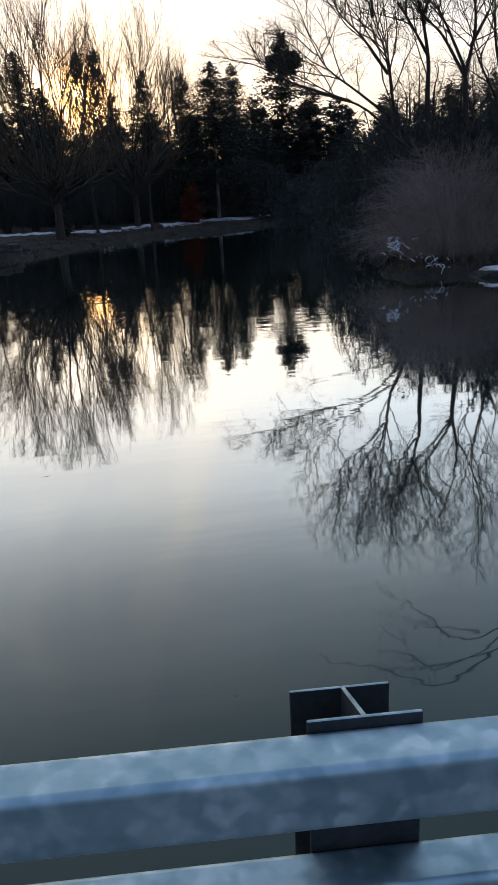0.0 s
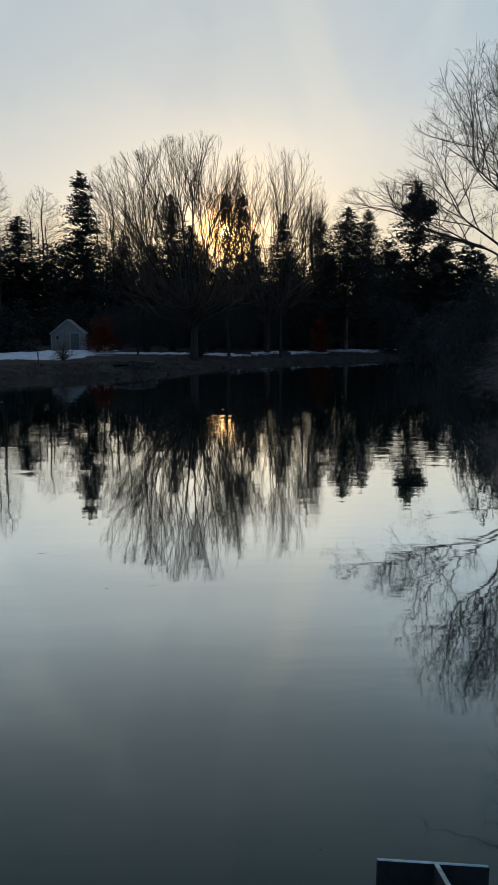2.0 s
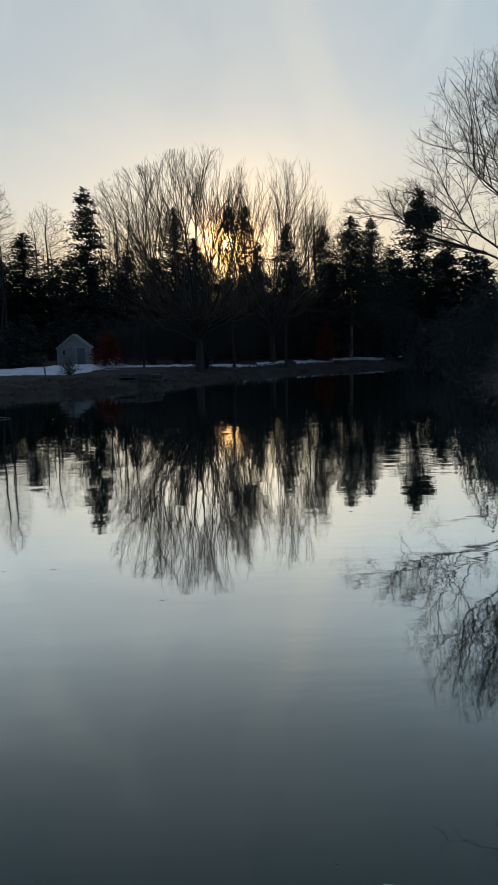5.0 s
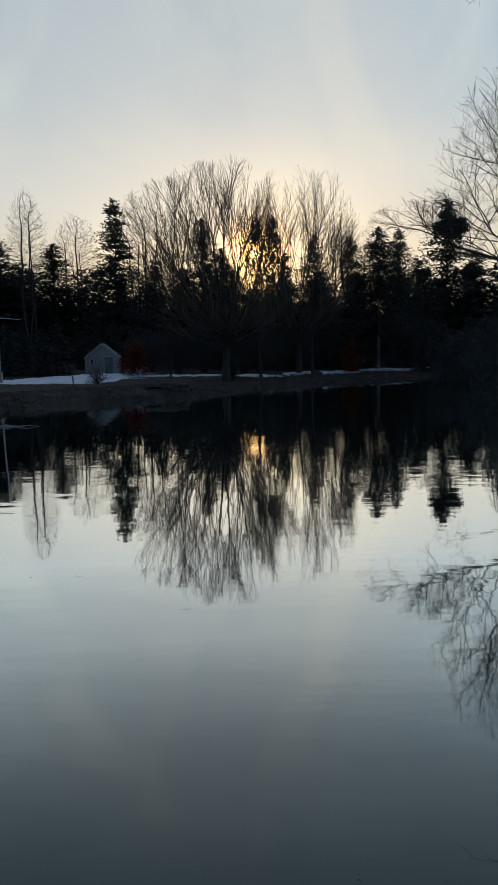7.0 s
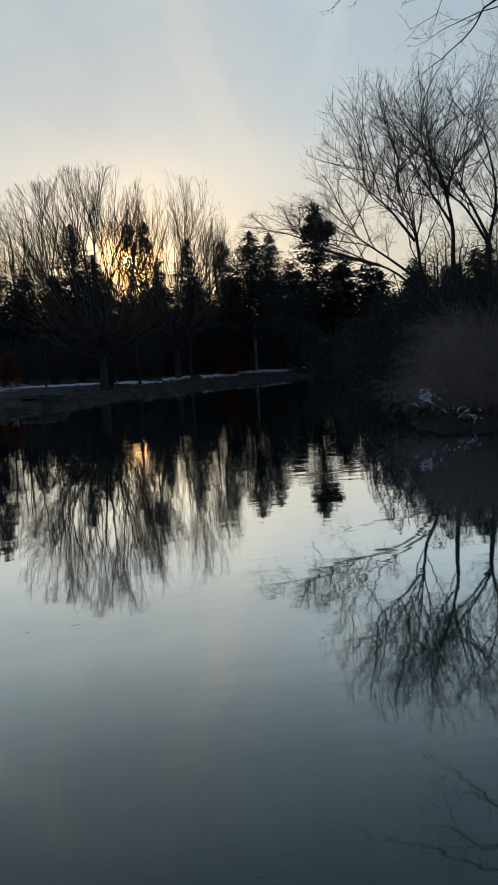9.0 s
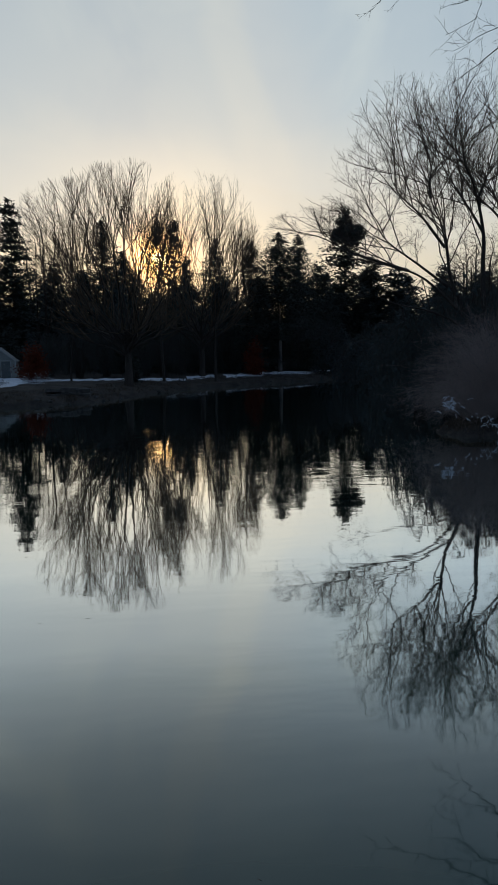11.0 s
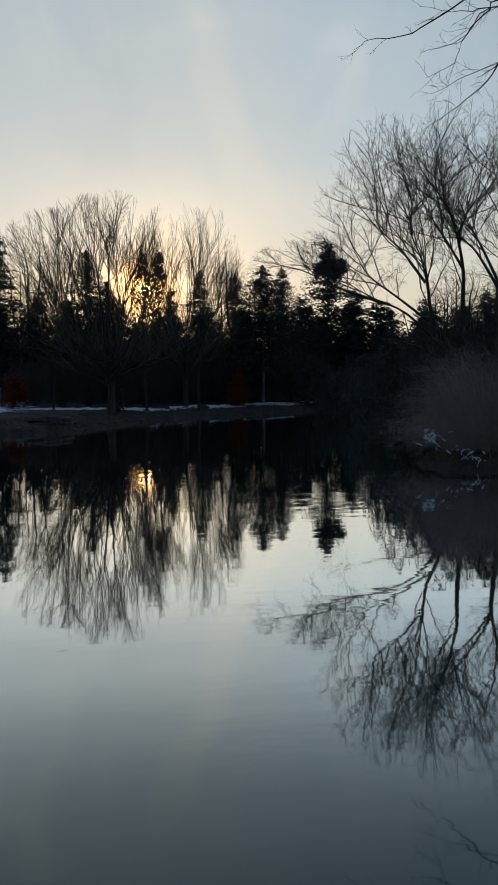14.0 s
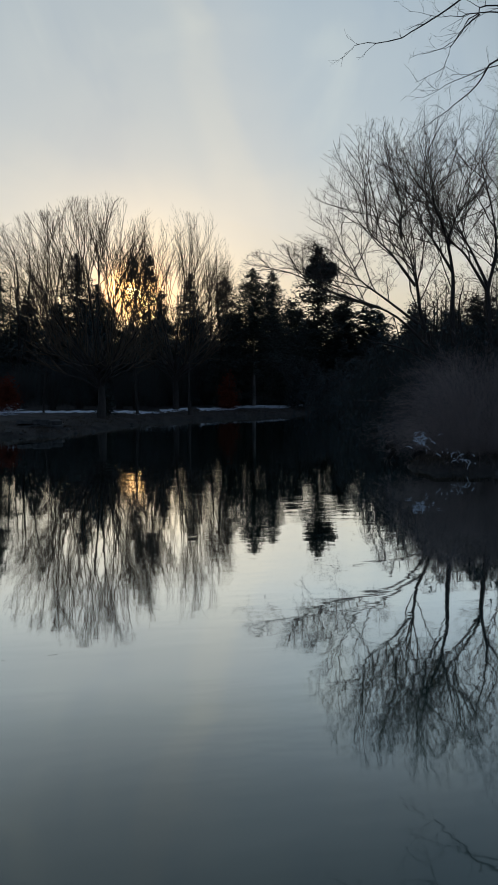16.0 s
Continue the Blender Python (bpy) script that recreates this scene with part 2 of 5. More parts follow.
# ---- mesh helpers ----
def array_mesh(name, verts, quads, mat, parent=None, label="", smooth=False):
    """A mesh from numpy arrays: verts (n, 3), quads (m, 3 or 4)."""
    me = bpy.data.meshes.new(name)
    k = quads.shape[1]
    me.vertices.add(len(verts))
    me.vertices.foreach_set("co", np.ascontiguousarray(verts, np.float32).ravel())
    me.loops.add(quads.size)
    me.loops.foreach_set("vertex_index", np.ascontiguousarray(quads, np.int32).ravel())
    me.polygons.add(len(quads))
    me.polygons.foreach_set("loop_start", np.arange(len(quads), dtype=np.int32) * k)
    me.update(calc_edges=True)
    me.validate()
    me.materials.append(mat)
    if smooth:
        me.shade_smooth()
    ob = new(name, me)
    ob.parent = parent
    return tagged(ob, label)


def part(name, bm, mat, parent, label=""):
    me = bpy.data.meshes.new(name)
    bm.to_mesh(me)
    bm.free()
    me.materials.append(mat)
    ob = new(name, me)
    ob.parent = parent
    return tagged(ob, label)


def box(sx, sy, sz, at=(0, 0, 0), bevel=0.0, segments=2):
    bm = bmesh.new()
    bmesh.ops.create_cube(bm, size=1.0, matrix=Matrix.Translation(at) @ Matrix.Diagonal((sx, sy, sz, 1)))
    if bevel:
        bmesh.ops.bevel(bm, geom=bm.edges[:], offset=bevel, segments=segments, profile=0.5, affect="EDGES")
    return bm


def prism(outline, depth):
    """An outline in x, z pushed along y from 0 to depth."""
    bm = bmesh.new()
    front = [bm.verts.new((x, 0, z)) for x, z in outline]
    back = [bm.verts.new((x, depth, z)) for x, z in outline]
    n = len(outline)
    bm.faces.new(front)
    bm.faces.new(back[::-1])
    for i in range(n):
        bm.faces.new((front[i], back[i], back[(i + 1) % n], front[(i + 1) % n]))
    bmesh.ops.recalc_face_normals(bm, faces=bm.faces[:])
    return bm


def thing(name, at, label, category, group="", turn=0.0):
    ob = new(name)
    ob.matrix_world = pose(*at, 0, 0, turn)
    ob.empty_display_size = 0.2
    return tagged(ob, label, category, group)


def tubes(lines, sides):
    """Tubes along polylines of (points, first radius, last radius) or (points, radii, None): verts and quads."""
    groups = {}
    for pts, r0, r1 in lines:
        groups.setdefault(len(pts), []).append((pts, r0, r1))
    all_v, all_q, base = [], [], 0
    turn = np.arange(sides) * 2 * np.pi / sides
    for p, items in groups.items():
        pts = np.array([[tuple(q) for q in it[0]] for it in items])
        s = np.linspace(0, 1, p)
        fall = (1 - s) ** (1.35 if sides > 6 else 1.0)
        rad = np.array([r0 if r1 is None else r1 + (r0 - r1) * fall for _, r0, r1 in items])[..., None, None]
        tangent = np.gradient(pts, axis=1)
        tangent /= np.linalg.norm(tangent, axis=2, keepdims=True) + 1e-9
        ref = np.where(np.abs(tangent[..., 2:3]) > 0.9, np.array([1.0, 0, 0]), np.array([0, 0, 1.0]))
        u = np.cross(tangent, ref)
        u /= np.linalg.norm(u, axis=2, keepdims=True) + 1e-9
        w = np.cross(tangent, u)
        ring = pts[:, :, None, :] + rad * (u[:, :, None, :] * np.cos(turn)[:, None] + w[:, :, None, :] * np.sin(turn)[:, None])
        n = len(items)
        idx = base + np.arange(n * p * sides).reshape(n, p, sides)
        nxt = np.roll(idx, -1, axis=2)
        q = np.stack([idx[:, :-1], nxt[:, :-1], nxt[:, 1:], idx[:, 1:]], -1).reshape(-1, 4)
        all_v.append(ring.reshape(-1, 3))
        all_q.append(q)
        base += n * p * sides
    return np.concatenate(all_v), np.concatenate(all_q)


# ---- the lie of the land ----
def wave_noise(x, y, scale, seed):
    rng = np.random.RandomState(seed)
    total = 0.0
    for k in range(6):
        a, ph, f = rng.rand() * 6.283, rng.rand() * 6.283, (1.0 + 0.7 * k) / scale
        total = total + np.sin((x * math.cos(a) + y * math.sin(a)) * f * 6.283 + ph) / (1 + 0.5 * k)
    return total / 2.6


SHORE = [(-22, 47), (-17.4, 51.5), (-15.6, 53.6), (-11.9, 57.3), (-8.4, 59.8), (-5.6, 60.8), (-3.6, 63.6), (-1.0, 69.5), (2.2, 75.5), (6, 80.5), (11.0, 84.6), (16.5, 88.5), (21.5, 91.5),
         (26, 93), (31, 90), (26, 74), (21.5, 60), (19, 51), (18.0, 42), (16.0, 38), (14.0, 34.6), (14.2, 32.3), (17.4, 30.9), (22, 27.5), (24, 17),
         (26, 4), (25, -15), (20, -34), (0, -42), (-22, -34), (-30, -12), (-29, 12), (-25, 30), (-20, 40)]


def smooth_loop(points, steps):
    pts, out = np.array(points, float), []
    n = len(pts)
    for i in range(n):
        p0, p1, p2, p3 = pts[i - 1], pts[i], pts[(i + 1) % n], pts[(i + 2) % n]
        for k in range(steps):
            s = k / steps
            out.append(0.5 * (2 * p1 + (p2 - p0) * s + (2 * p0 - 5 * p1 + 4 * p2 - p3) * s * s + (3 * p1 - p0 - 3 * p2 + p3) * s ** 3))
    return np.array(out)


LOOP = smooth_loop(SHORE, 4)


def shore_distance(x, y):
    """Metres from the water's edge, positive on land."""
    x, y = np.asarray(x, float), np.asarray(y, float)
    best, inside = np.full(x.shape, 1e9), np.zeros(x.shape, bool)
    for a, b in zip(LOOP, np.roll(LOOP, -1, axis=0)):
        e = b - a
        s = np.clip(((x - a[0]) * e[0] + (y - a[1]) * e[1]) / (e @ e), 0, 1)
        best = np.minimum(best, np.hypot(x - a[0] - s * e[0], y - a[1] - s * e[1]))
        if a[1] != b[1]:
            inside ^= ((a[1] > y) != (b[1] > y)) & (x < (b[0] - a[0]) * (y - a[1]) / (b[1] - a[1]) + a[0])
    return np.where(inside, -best, best)


def land(x, y):
    x, y = np.asarray(x, float), np.asarray(y, float)
    s = shore_distance(x, y) + 0.4 * wave_noise(x, y, 3.2, 3) + 0.2 * wave_noise(x, y, 1.1, 4)
    z = np.interp(s, [-6, -1.5, -0.2, 0.0, 0.35, 1.2, 3.5, 7, 16, 30, 60, 300], [-1.6, -0.7, -0.15, 0.0, 0.28, 0.46, 0.82, 1.02, 1.15, 1.38, 2.2, 5.0])
    rough = np.clip(s, 0, 3) / 3
    return z + rough * (0.10 * wave_noise(x, y, 4.0, 5) + 0.05 * wave_noise(x, y, 1.3, 6))


def land_at(x, y):
    return float(land(np.array([x]), np.array([y]))[0])


def spread(lo, hi, step, far, growth=1.22):
    """Even steps between lo and hi, wider and wider ones beyond, out to far."""
    mid, a, d = list(np.arange(lo, hi + step / 2, step)), [], step
    right, left, x = [], [], hi
    while x < far:
        d *= growth
        x += d
        right.append(x)
    d, x = step, lo
    while x > -far:
        d *= growth
        x -= d
        left.append(x)
    return np.array(left[::-1] + mid + right)


def grid_faces(nx, ny):
    i = np.arange(nx * ny).reshape(ny, nx)
    return np.stack([i[:-1, :-1], i[:-1, 1:], i[1:, 1:], i[1:, :-1]], -1).reshape(-1, 4)


def build_ground():
    xs, ys = spread(-34, 36, 0.6, 2600), spread(22, 118, 0.6, 2600)
    X, Y = np.meshgrid(xs, ys)
    Z = land(X.ravel(), Y.ravel())
    ob = array_mesh("ground", np.stack([X.ravel(), Y.ravel(), Z], -1), grid_faces(len(xs), len(ys)), SOIL, smooth=True)
    tagged(ob, "damp brown bank of soil and flattened dead grass", "ground", kind="structure")
    W = np.array([(-60, -80, 0), (70, -80, 0), (70, 130, 0), (-60, 130, 0)], float)
    water = array_mesh("water", W, np.array([[0, 1, 2, 3]]), WATER)
    tagged(water, "still dark pond water mirroring trees and sky", "pond", kind="structure")


build_ground()


def snow_patch(x0, x1, y0, y1, mask, thick, label):
    """Old snow lying on the ground where mask is over zero."""
    xs, ys = np.arange(x0, x1, 0.3), np.arange(y0, y1, 0.3)
    X, Y = np.meshgrid(xs, ys)
    x, y = X.ravel(), Y.ravel()
    m = mask(x, y) + 0.35 * wave_noise(x, y, 3.0, 11) + 0.2 * wave_noise(x, y, 0.9, 12)
    m = np.minimum(m, (shore_distance(x, y) - 2.6) / 1.5)
    z = land(x, y) - 0.05 + thick * np.clip(m, -0.6, 1.0) * 1.0 + 0.02 * wave_noise(x, y, 1.6, 13)
    q = grid_faces(len(xs), len(ys))
    q = q[(m[q] > -0.45).any(1)]
    used, inverse = np.unique(q, return_inverse=True)
    ob = array_mesh("snow_patch", np.stack([x, y, z], -1)[used], inverse.reshape(q.shape), SNOW, smooth=True)
    return tagged(ob, label, "snow", "snow patches", "structure")


def band(px, py, x, half, y):
    """Positive within half metres of the line of py over px."""
    return 1.2 * (1 - np.abs(y - np.interp(x, px, py)) / half)


snow_patch(-40, -9.5, 60, 92, lambda x, y: np.minimum(np.minimum(1.5 * (y - 66.0 - 0.15 * (x + 20) ** 1.0) / 4, (87 + 1.9 * np.minimum(x + 17, 0) - y) / 3),
                                                      np.minimum((-12.5 - x + (y - 70) * 0.12) / 1.5, 1.2)), 0.14, "patch of old snow lying before the grey shed")
snow_patch(-12, 5, 76, 90, lambda x, y: band([-12, 5], [80.5, 82.5], x, 2.6, y), 0.12, "thin strip of old snow on the far bank")
snow_patch(4, 14, 82, 98, lambda x, y: np.minimum(band([4, 14], [86, 92.0], x, 2.6, y), 1.5 * np.abs(x - 8.2) - 0.6), 0.12, "thin strip of old snow on the far bank")
snow_patch(13, 27, 88, 106, lambda x, y: np.minimum(band([13, 27], [93.0, 98.5], x, 2.8, y), (24.2 - x) / 1.5), 0.12, "thin strip of old snow under the far trees")
snow_patch(15.5, 20.5, 29.8, 33.5, lambda x, y: np.minimum(1.4 - np.hypot(x - 17.9, (y - 31.6) * 1.8), 1.0), 0.12, "crust of snow on the bank under the brown bush")

# ---- the bridge ----
RAIL_DIR = math.degrees(math.atan2(-0.131, 0.991))
RAIL = thing("bridge_railing", (0.23, 0.745, 2.55), "galvanised steel two-rail bridge railing on dark steel posts", "railing", turn=RAIL_DIR)
# the railing's own axes: x along it, y out over the water, z up from the deck


def rail_tube(z_top):
    bm = box(12.0, 0.076, 0.098, (0, -0.038, z_top - 0.049), 0.012, 5)
    for f in bm.faces:
        f.smooth = f.calc_area() < 0.1
    return bm


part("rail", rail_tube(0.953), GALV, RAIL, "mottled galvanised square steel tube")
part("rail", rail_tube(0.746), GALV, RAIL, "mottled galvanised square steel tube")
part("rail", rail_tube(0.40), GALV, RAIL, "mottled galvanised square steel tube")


def post_piece(sx, sy, at, slope):
    """An upright plate whose top is cut to fall away from the deck."""
    bm = box(sx, sy, 0.97, (at[0], at[1], 0.485 - 0.12))
    for v in bm.verts:
        if v.co.z > 0:
            v.co.z = 0.967 - slope * v.co.y
    bmesh.ops.bevel(bm, geom=bm.edges[:], offset=0.0015, segments=1, affect="EDGES")
    return bm


def cut_edges(ob):
    """Bare metal on the sawn top of a painted plate."""
    ob.data.materials.append(GALV)
    for f in ob.data.polygons:
        f.material_index = int(f.normal.z > 0.6)
    return ob


def railing_post(x):
    post = cut_edges(part("post", post_piece(0.007, 0.148, (x, 0.080), 0.45), POST_STEEL, RAIL, "dark steel H-section post with a slanting top"))
    cut_edges(part("flange", post_piece(0.158, 0.009, (x, 0.0045), 0.45), POST_STEEL, post))
    cut_edges(part("flange", post_piece(0.158, 0.009, (x - 0.005, 0.157), 0.45), POST_STEEL, post))


for x in (-4.0, -2.0, 0.0, 2.0, 4.0):
    railing_post(x)

deck = thing("bridge_deck", (0.23, 0.745, 2.55), "plain concrete bridge deck with an edge beam", "bridge", turn=RAIL_DIR)
tagged(deck, kind="structure")
part("slab", box(70, 4.2, 0.30, (0, -1.9, -0.15), 0.02), CONCRETE, deck)
part("edge_beam", box(70, 0.30, 0.55, (0, 0.11, -0.395), 0.02), CONCRETE, deck)
for x in (-17, 17):
    part("pier", box(0.8, 3.6, 3.9, (x, -1.9, -2.25), 0.05), CONCRETE, deck)


# ---- trees ----
UP = Vector((0, 0, 1))


def sideways(d, rng):
    v = Vector((rng.gauss(0, 1), rng.gauss(0, 1), rng.gauss(0, 1)))
    v -= d * v.dot(d)
    return v.normalized() if v.length > 1e-6 else Vector((1, 0, 0))


def grow(out, p, d, length, radius, level, cfg, rng):
    """A branch and all that springs from it; out[level] gathers polylines."""
    n, wild, lift = cfg["steps"][level], cfg["wild"][level], cfg["lift"][level]
    pts, ways, step = [p.copy()], [d.copy()], length / n
    for _ in range(n):
        d = (d + sideways(d, rng) * rng.random() * wild + UP * lift / n).normalized()
        p = p + d * step
        pts.append(p)
        ways.append(d)
    out[level].append((pts, radius, radius * cfg["taper"][level]))
    if level + 1 == len(cfg["steps"]):
        return
    branch_off(out, pts, ways, length, radius, level, cfg, rng)


def branch_off(out, pts, ways, length, radius, level, cfg, rng):
    n = len(pts) - 1
    count = cfg["kids"][level]
    count = int(count) + (rng.random() < count % 1)
    lo = cfg["bare"][level]
    for k in range(count):
        s = lo + (1 - lo) * (k + rng.random()) / count
        i = min(int(s * n), n - 1)
        f = s * n - i
        q = pts[i].lerp(pts[i + 1], f)
        a = radians(cfg["angle"][level] * rng.uniform(0.7, 1.3))
        side = sideways(ways[i], rng)
        w = (ways[i] * math.cos(a) + side * math.sin(a)).normalized()
        l = cfg["length"][level] * rng.uniform(0.65, 1.2) * (1.0 - cfg["fall"][level] * s)
        r = radius * (1 + (cfg["taper"][level] - 1) * s) * cfg["thin"][level]
        grow(out, q, w, max(l, 0.05), max(r, cfg["least"]), level + 1, cfg, rng)


def curve(points, steps):
    """A smooth line through a few points."""
    v = [Vector(p) for p in points]
    v = [v[0] * 2 - v[1]] + v + [v[-1] * 2 - v[-2]]
    out = []
    for i in range(1, len(v) - 2):
        for k in range(steps):
            s = k / steps
            p0, p1, p2, p3 = v[i - 1:i + 3]
            out.append(0.5 * (2 * p1 + (p2 - p0) * s + (2 * p0 - 5 * p1 + 4 * p2 - p3) * s * s + (3 * p1 - p0 - 3 * p2 + p3) * s ** 3))
    out.append(v[-2])
    return out


def along(pts):
    ways = [(b - a).normalized() for a, b in zip(pts, pts[1:])]
    return ways + [ways[-1]]


def join_tubes(levels):
    """Several lists of polylines, each with its own number of sides, as one set of verts and quads."""
    v, q, base = [], [], 0
    for lines, sides in levels:
        if lines:
            a, b = tubes(lines, sides)
            v.append(a)
            q.append(b + base)
            base += len(a)
    return np.concatenate(v), np.concatenate(q)


def wood_parts(tree, out, bark, twig, sides, first="limb"):
    """The stoutest level limb by limb, and all that springs from them as the crown."""
    for line in out[0]:
        v, q = tubes([line], sides[0])
        array_mesh(first, v, q, bark, tree, smooth=True)
    v, q = join_tubes([(lines, k) for lines, k in zip(out[1:], sides[1:])])
    tagged(array_mesh("crown", v, q, twig, tree), kind="stuff")


def swoop(p0, d0, tip, d1, n, rng, wild):
    """A bent line from p0, leaving along d0, to tip, arriving along d1."""
    l = (tip - p0).length
    a, b = p0 + d0 * l * 0.38, tip - d1 * l * 0.32
    out = []
    for k in range(n + 1):
        t = k / n
        u = 1 - t
        p = p0 * u ** 3 + a * 3 * u * u * t + b * 3 * u * t * t + tip * t ** 3
        if 0 < k < n:
            p = p + Vector((rng.gauss(0, wild), rng.gauss(0, wild), rng.gauss(0, wild))) * l
        out.append(p)
    return out


def in_ball(middle, size, count, rng, core=0.0, seed=0, floor=-99):
    """Scattered points in a lumpy ball."""
    out = []
    while len(out) < count:
        u = Vector((rng.gauss(0, 1), rng.gauss(0, 1), rng.gauss(0, 1))).normalized()
        f = rng.random() ** 0.36
        p = Vector(middle) + Vector((u.x * size[0], u.y * size[1], u.z * size[2])) * f * (1 + 0.10 * noise.noise(u * 2.2 + Vector((seed, 0, 0))))
        if f > core and p.z > floor:
            out.append(tuple(p))
    return out


def colonise(stems, goals, step, kill, up, keep, rng, jitter=0.15, rounds=130):
    """Wood that grows from the stems towards scattered goals: places and parents of its joints."""
    places, parents = [], []
    for pts, parent in stems:
        # parent: number of the stem that this one springs from
        if parent is None:
            last = -1
        else:
            first = Vector(pts[0])
            last = min(range(len(places)), key=lambda i: (places[i] - first).length)
        for a, b in zip(pts, pts[1:]):
            n = max(1, int((b - a).length / step))
            for k in range(n):
                places.append(a.lerp(b, (k + (0 if last < 0 else 1)) / n))
                parents.append(last)
                last = len(places) - 1
    pos = np.array([tuple(p) for p in places], dtype=np.float32)
    par = list(parents)
    dirs = np.zeros_like(pos)
    for i, p in enumerate(par):
        if p >= 0:
            d = pos[i] - pos[p]
            dirs[i] = d / (np.linalg.norm(d) + 1e-6)
    kids = np.zeros(len(pos), dtype=np.int32)
    for p in par:
        if p >= 0:
            kids[p] += 1
    gen = np.random.RandomState(rng.randrange(1 << 30))
    goals = np.array(goals, dtype=np.float32)
    near = np.zeros(len(goals), dtype=np.int64)
    dist = np.full(len(goals), 1e9, dtype=np.float32)

    def compare(lo):
        for s in range(lo, len(pos), 400):
            block = pos[s:s + 400]
            d = (goals ** 2).sum(1)[:, None] + (block ** 2).sum(1)[None] - 2 * goals @ block.T
            i = d.argmin(1)
            m = d[np.arange(len(goals)), i]
            closer = m < dist
            near[closer] = s + i[closer]
            dist[closer] = m[closer]

    compare(0)
    for _ in range(rounds):
        if len(goals) < 5:
            break
        pull = np.zeros_like(pos)
        way = goals - pos[near]
        way /= np.linalg.norm(way, axis=1, keepdims=True) + 1e-6
        np.add.at(pull, near, way)
        idx = np.unique(near)
        idx = idx[kids[idx] < 3]
        if not len(idx):
            break
        d = pull[idx]
        d /= np.linalg.norm(d, axis=1, keepdims=True) + 1e-6
        d = d + dirs[idx] * keep + np.array([0, 0, up], dtype=np.float32) + gen.normal(0, jitter, d.shape).astype(np.float32)
        d /= np.linalg.norm(d, axis=1, keepdims=True) + 1e-6
        lo = len(pos)
        pos = np.concatenate([pos, pos[idx] + d * step])
        dirs = np.concatenate([dirs, d])
        kids = np.concatenate([kids, np.zeros(len(idx), dtype=np.int32)])
        np.add.at(kids, idx, 1)
        par.extend(int(i) for i in idx)
        compare(lo)
        live = dist > kill * kill
        goals, near, dist = goals[live], near[live], dist[live]
    return pos, par


def wood(tree, stems, goals, seed, thick, least, bark, twig, step=0.3, kill=0.5, up=0.1, keep=0.4, twigs=0.5, twig_length=0.5, jitter=0.15, first="limb", lift=0.3, spread_out=1.0):
    """A bare tree's limbs, each a part, and its crown of branches and twigs. thick: radius of the foot; least: of a twig."""
    rng = random.Random(seed)
    pos, par = colonise(stems, goals, step, kill, up, keep, rng, jitter)
    n = len(pos)
    kids = [[] for _ in range(n)]
    for i, p in enumerate(par):
        if p >= 0:
            kids[p].append(i)
    tips = sum(1 for k in kids if not k)
    power = math.log(tips) / math.log(thick / least)
    area = [0.0] * n
    for i in range(n - 1, -1, -1):
        if not kids[i]:
            area[i] = least ** power
        if par[i] >= 0:
            area[par[i]] += area[i]
    radius = [a ** (1 / power) for a in area]
    chains, todo = [], [i for i in range(n) if par[i] < 0]
    while todo:
        i = todo.pop()
        line = [par[i], i] if par[i] >= 0 else [i]
        while kids[line[-1]]:
            order = sorted(kids[line[-1]], key=lambda k: -radius[k])
            todo.extend(order[1:])
            line.append(order[0])
        if len(line) < 2:
            continue
        p = pos[line].astype(float)
        for _ in range(2):
            p[1:-1] = 0.5 * p[1:-1] + 0.25 * (p[:-2] + p[2:])
        r = [radius[k] for k in line]
        if par[line[1]] == line[0] and len(line) > 1:
            r[0] = min(r[0], r[1] * 1.05)
        chains.append((p, r))
    crown = [[], [], []]
    for p, r in chains:
        if r[0] > 0.22 * thick and len(p) > 4:
            v, q = tubes([(p, r, None)], 9)
            array_mesh(first, v, q, bark, tree, smooth=True)
        else:
            crown[0 if r[0] > 0.05 else 1 if r[0] > 0.02 else 2].append((p, r, None))
        for k in range(1, len(p)):
            count = int(twigs + rng.random()) if r[k] < least * 5 else 0
            for _ in range(count):
                d = Vector(p[k] - p[k - 1]).normalized()
                w = (d + sideways(d, rng) * rng.uniform(0.4, 1.1) * spread_out + UP * lift).normalized()
                l = twig_length * rng.uniform(0.4, 1.2)
                a = Vector(p[k - 1]).lerp(Vector(p[k]), rng.random())
                crown[2].append(([a, a + w * l], least * 0.9, least * 0.45))
    v, q = join_tubes([(crown[0], 6), (crown[1], 4), (crown[2], 3)])
    tagged(array_mesh("crown", v, q, twig, tree), kind="stuff")
    return tree


def dome(hub, size, square, lean, seed):
    """A test of whether a point lies within a lumpy, flat-topped dome over hub."""
    def holds(p):
        q = p - hub
        q.x -= lean * q.z / size[2]
        lump = 1 + 0.13 * noise.noise(q.normalized() * 3.0 + Vector((seed, 0, 0)))
        tall = size[2] if q.z > 0 else size[2] * 0.12
        return abs(q.x / size[0]) ** square + abs(q.y / size[1]) ** square + abs(q.z / tall) ** square < lump ** square
    return holds


def balls(parts, floor, seed):
    """A test of whether a point lies within one of several lumpy balls."""
    def holds(p):
        for k, (middle, size) in enumerate(parts):
            q = p - Vector(middle)
            q = Vector((q.x / size[0], q.y / size[1], q.z / size[2]))
            if p.z > floor - 3.0 * k and q.length < 1 + 0.16 * noise.noise(q.normalized() * 2.6 + Vector((seed + k, 0, 0))):
                return True
        return False
    return holds


def room(p, d, holds, most):
    """How far one can go from p along d before leaving the crown."""
    s = 0.0
    while s < most and holds(p + d * (s + 0.3)):
        s += 0.3
    return s


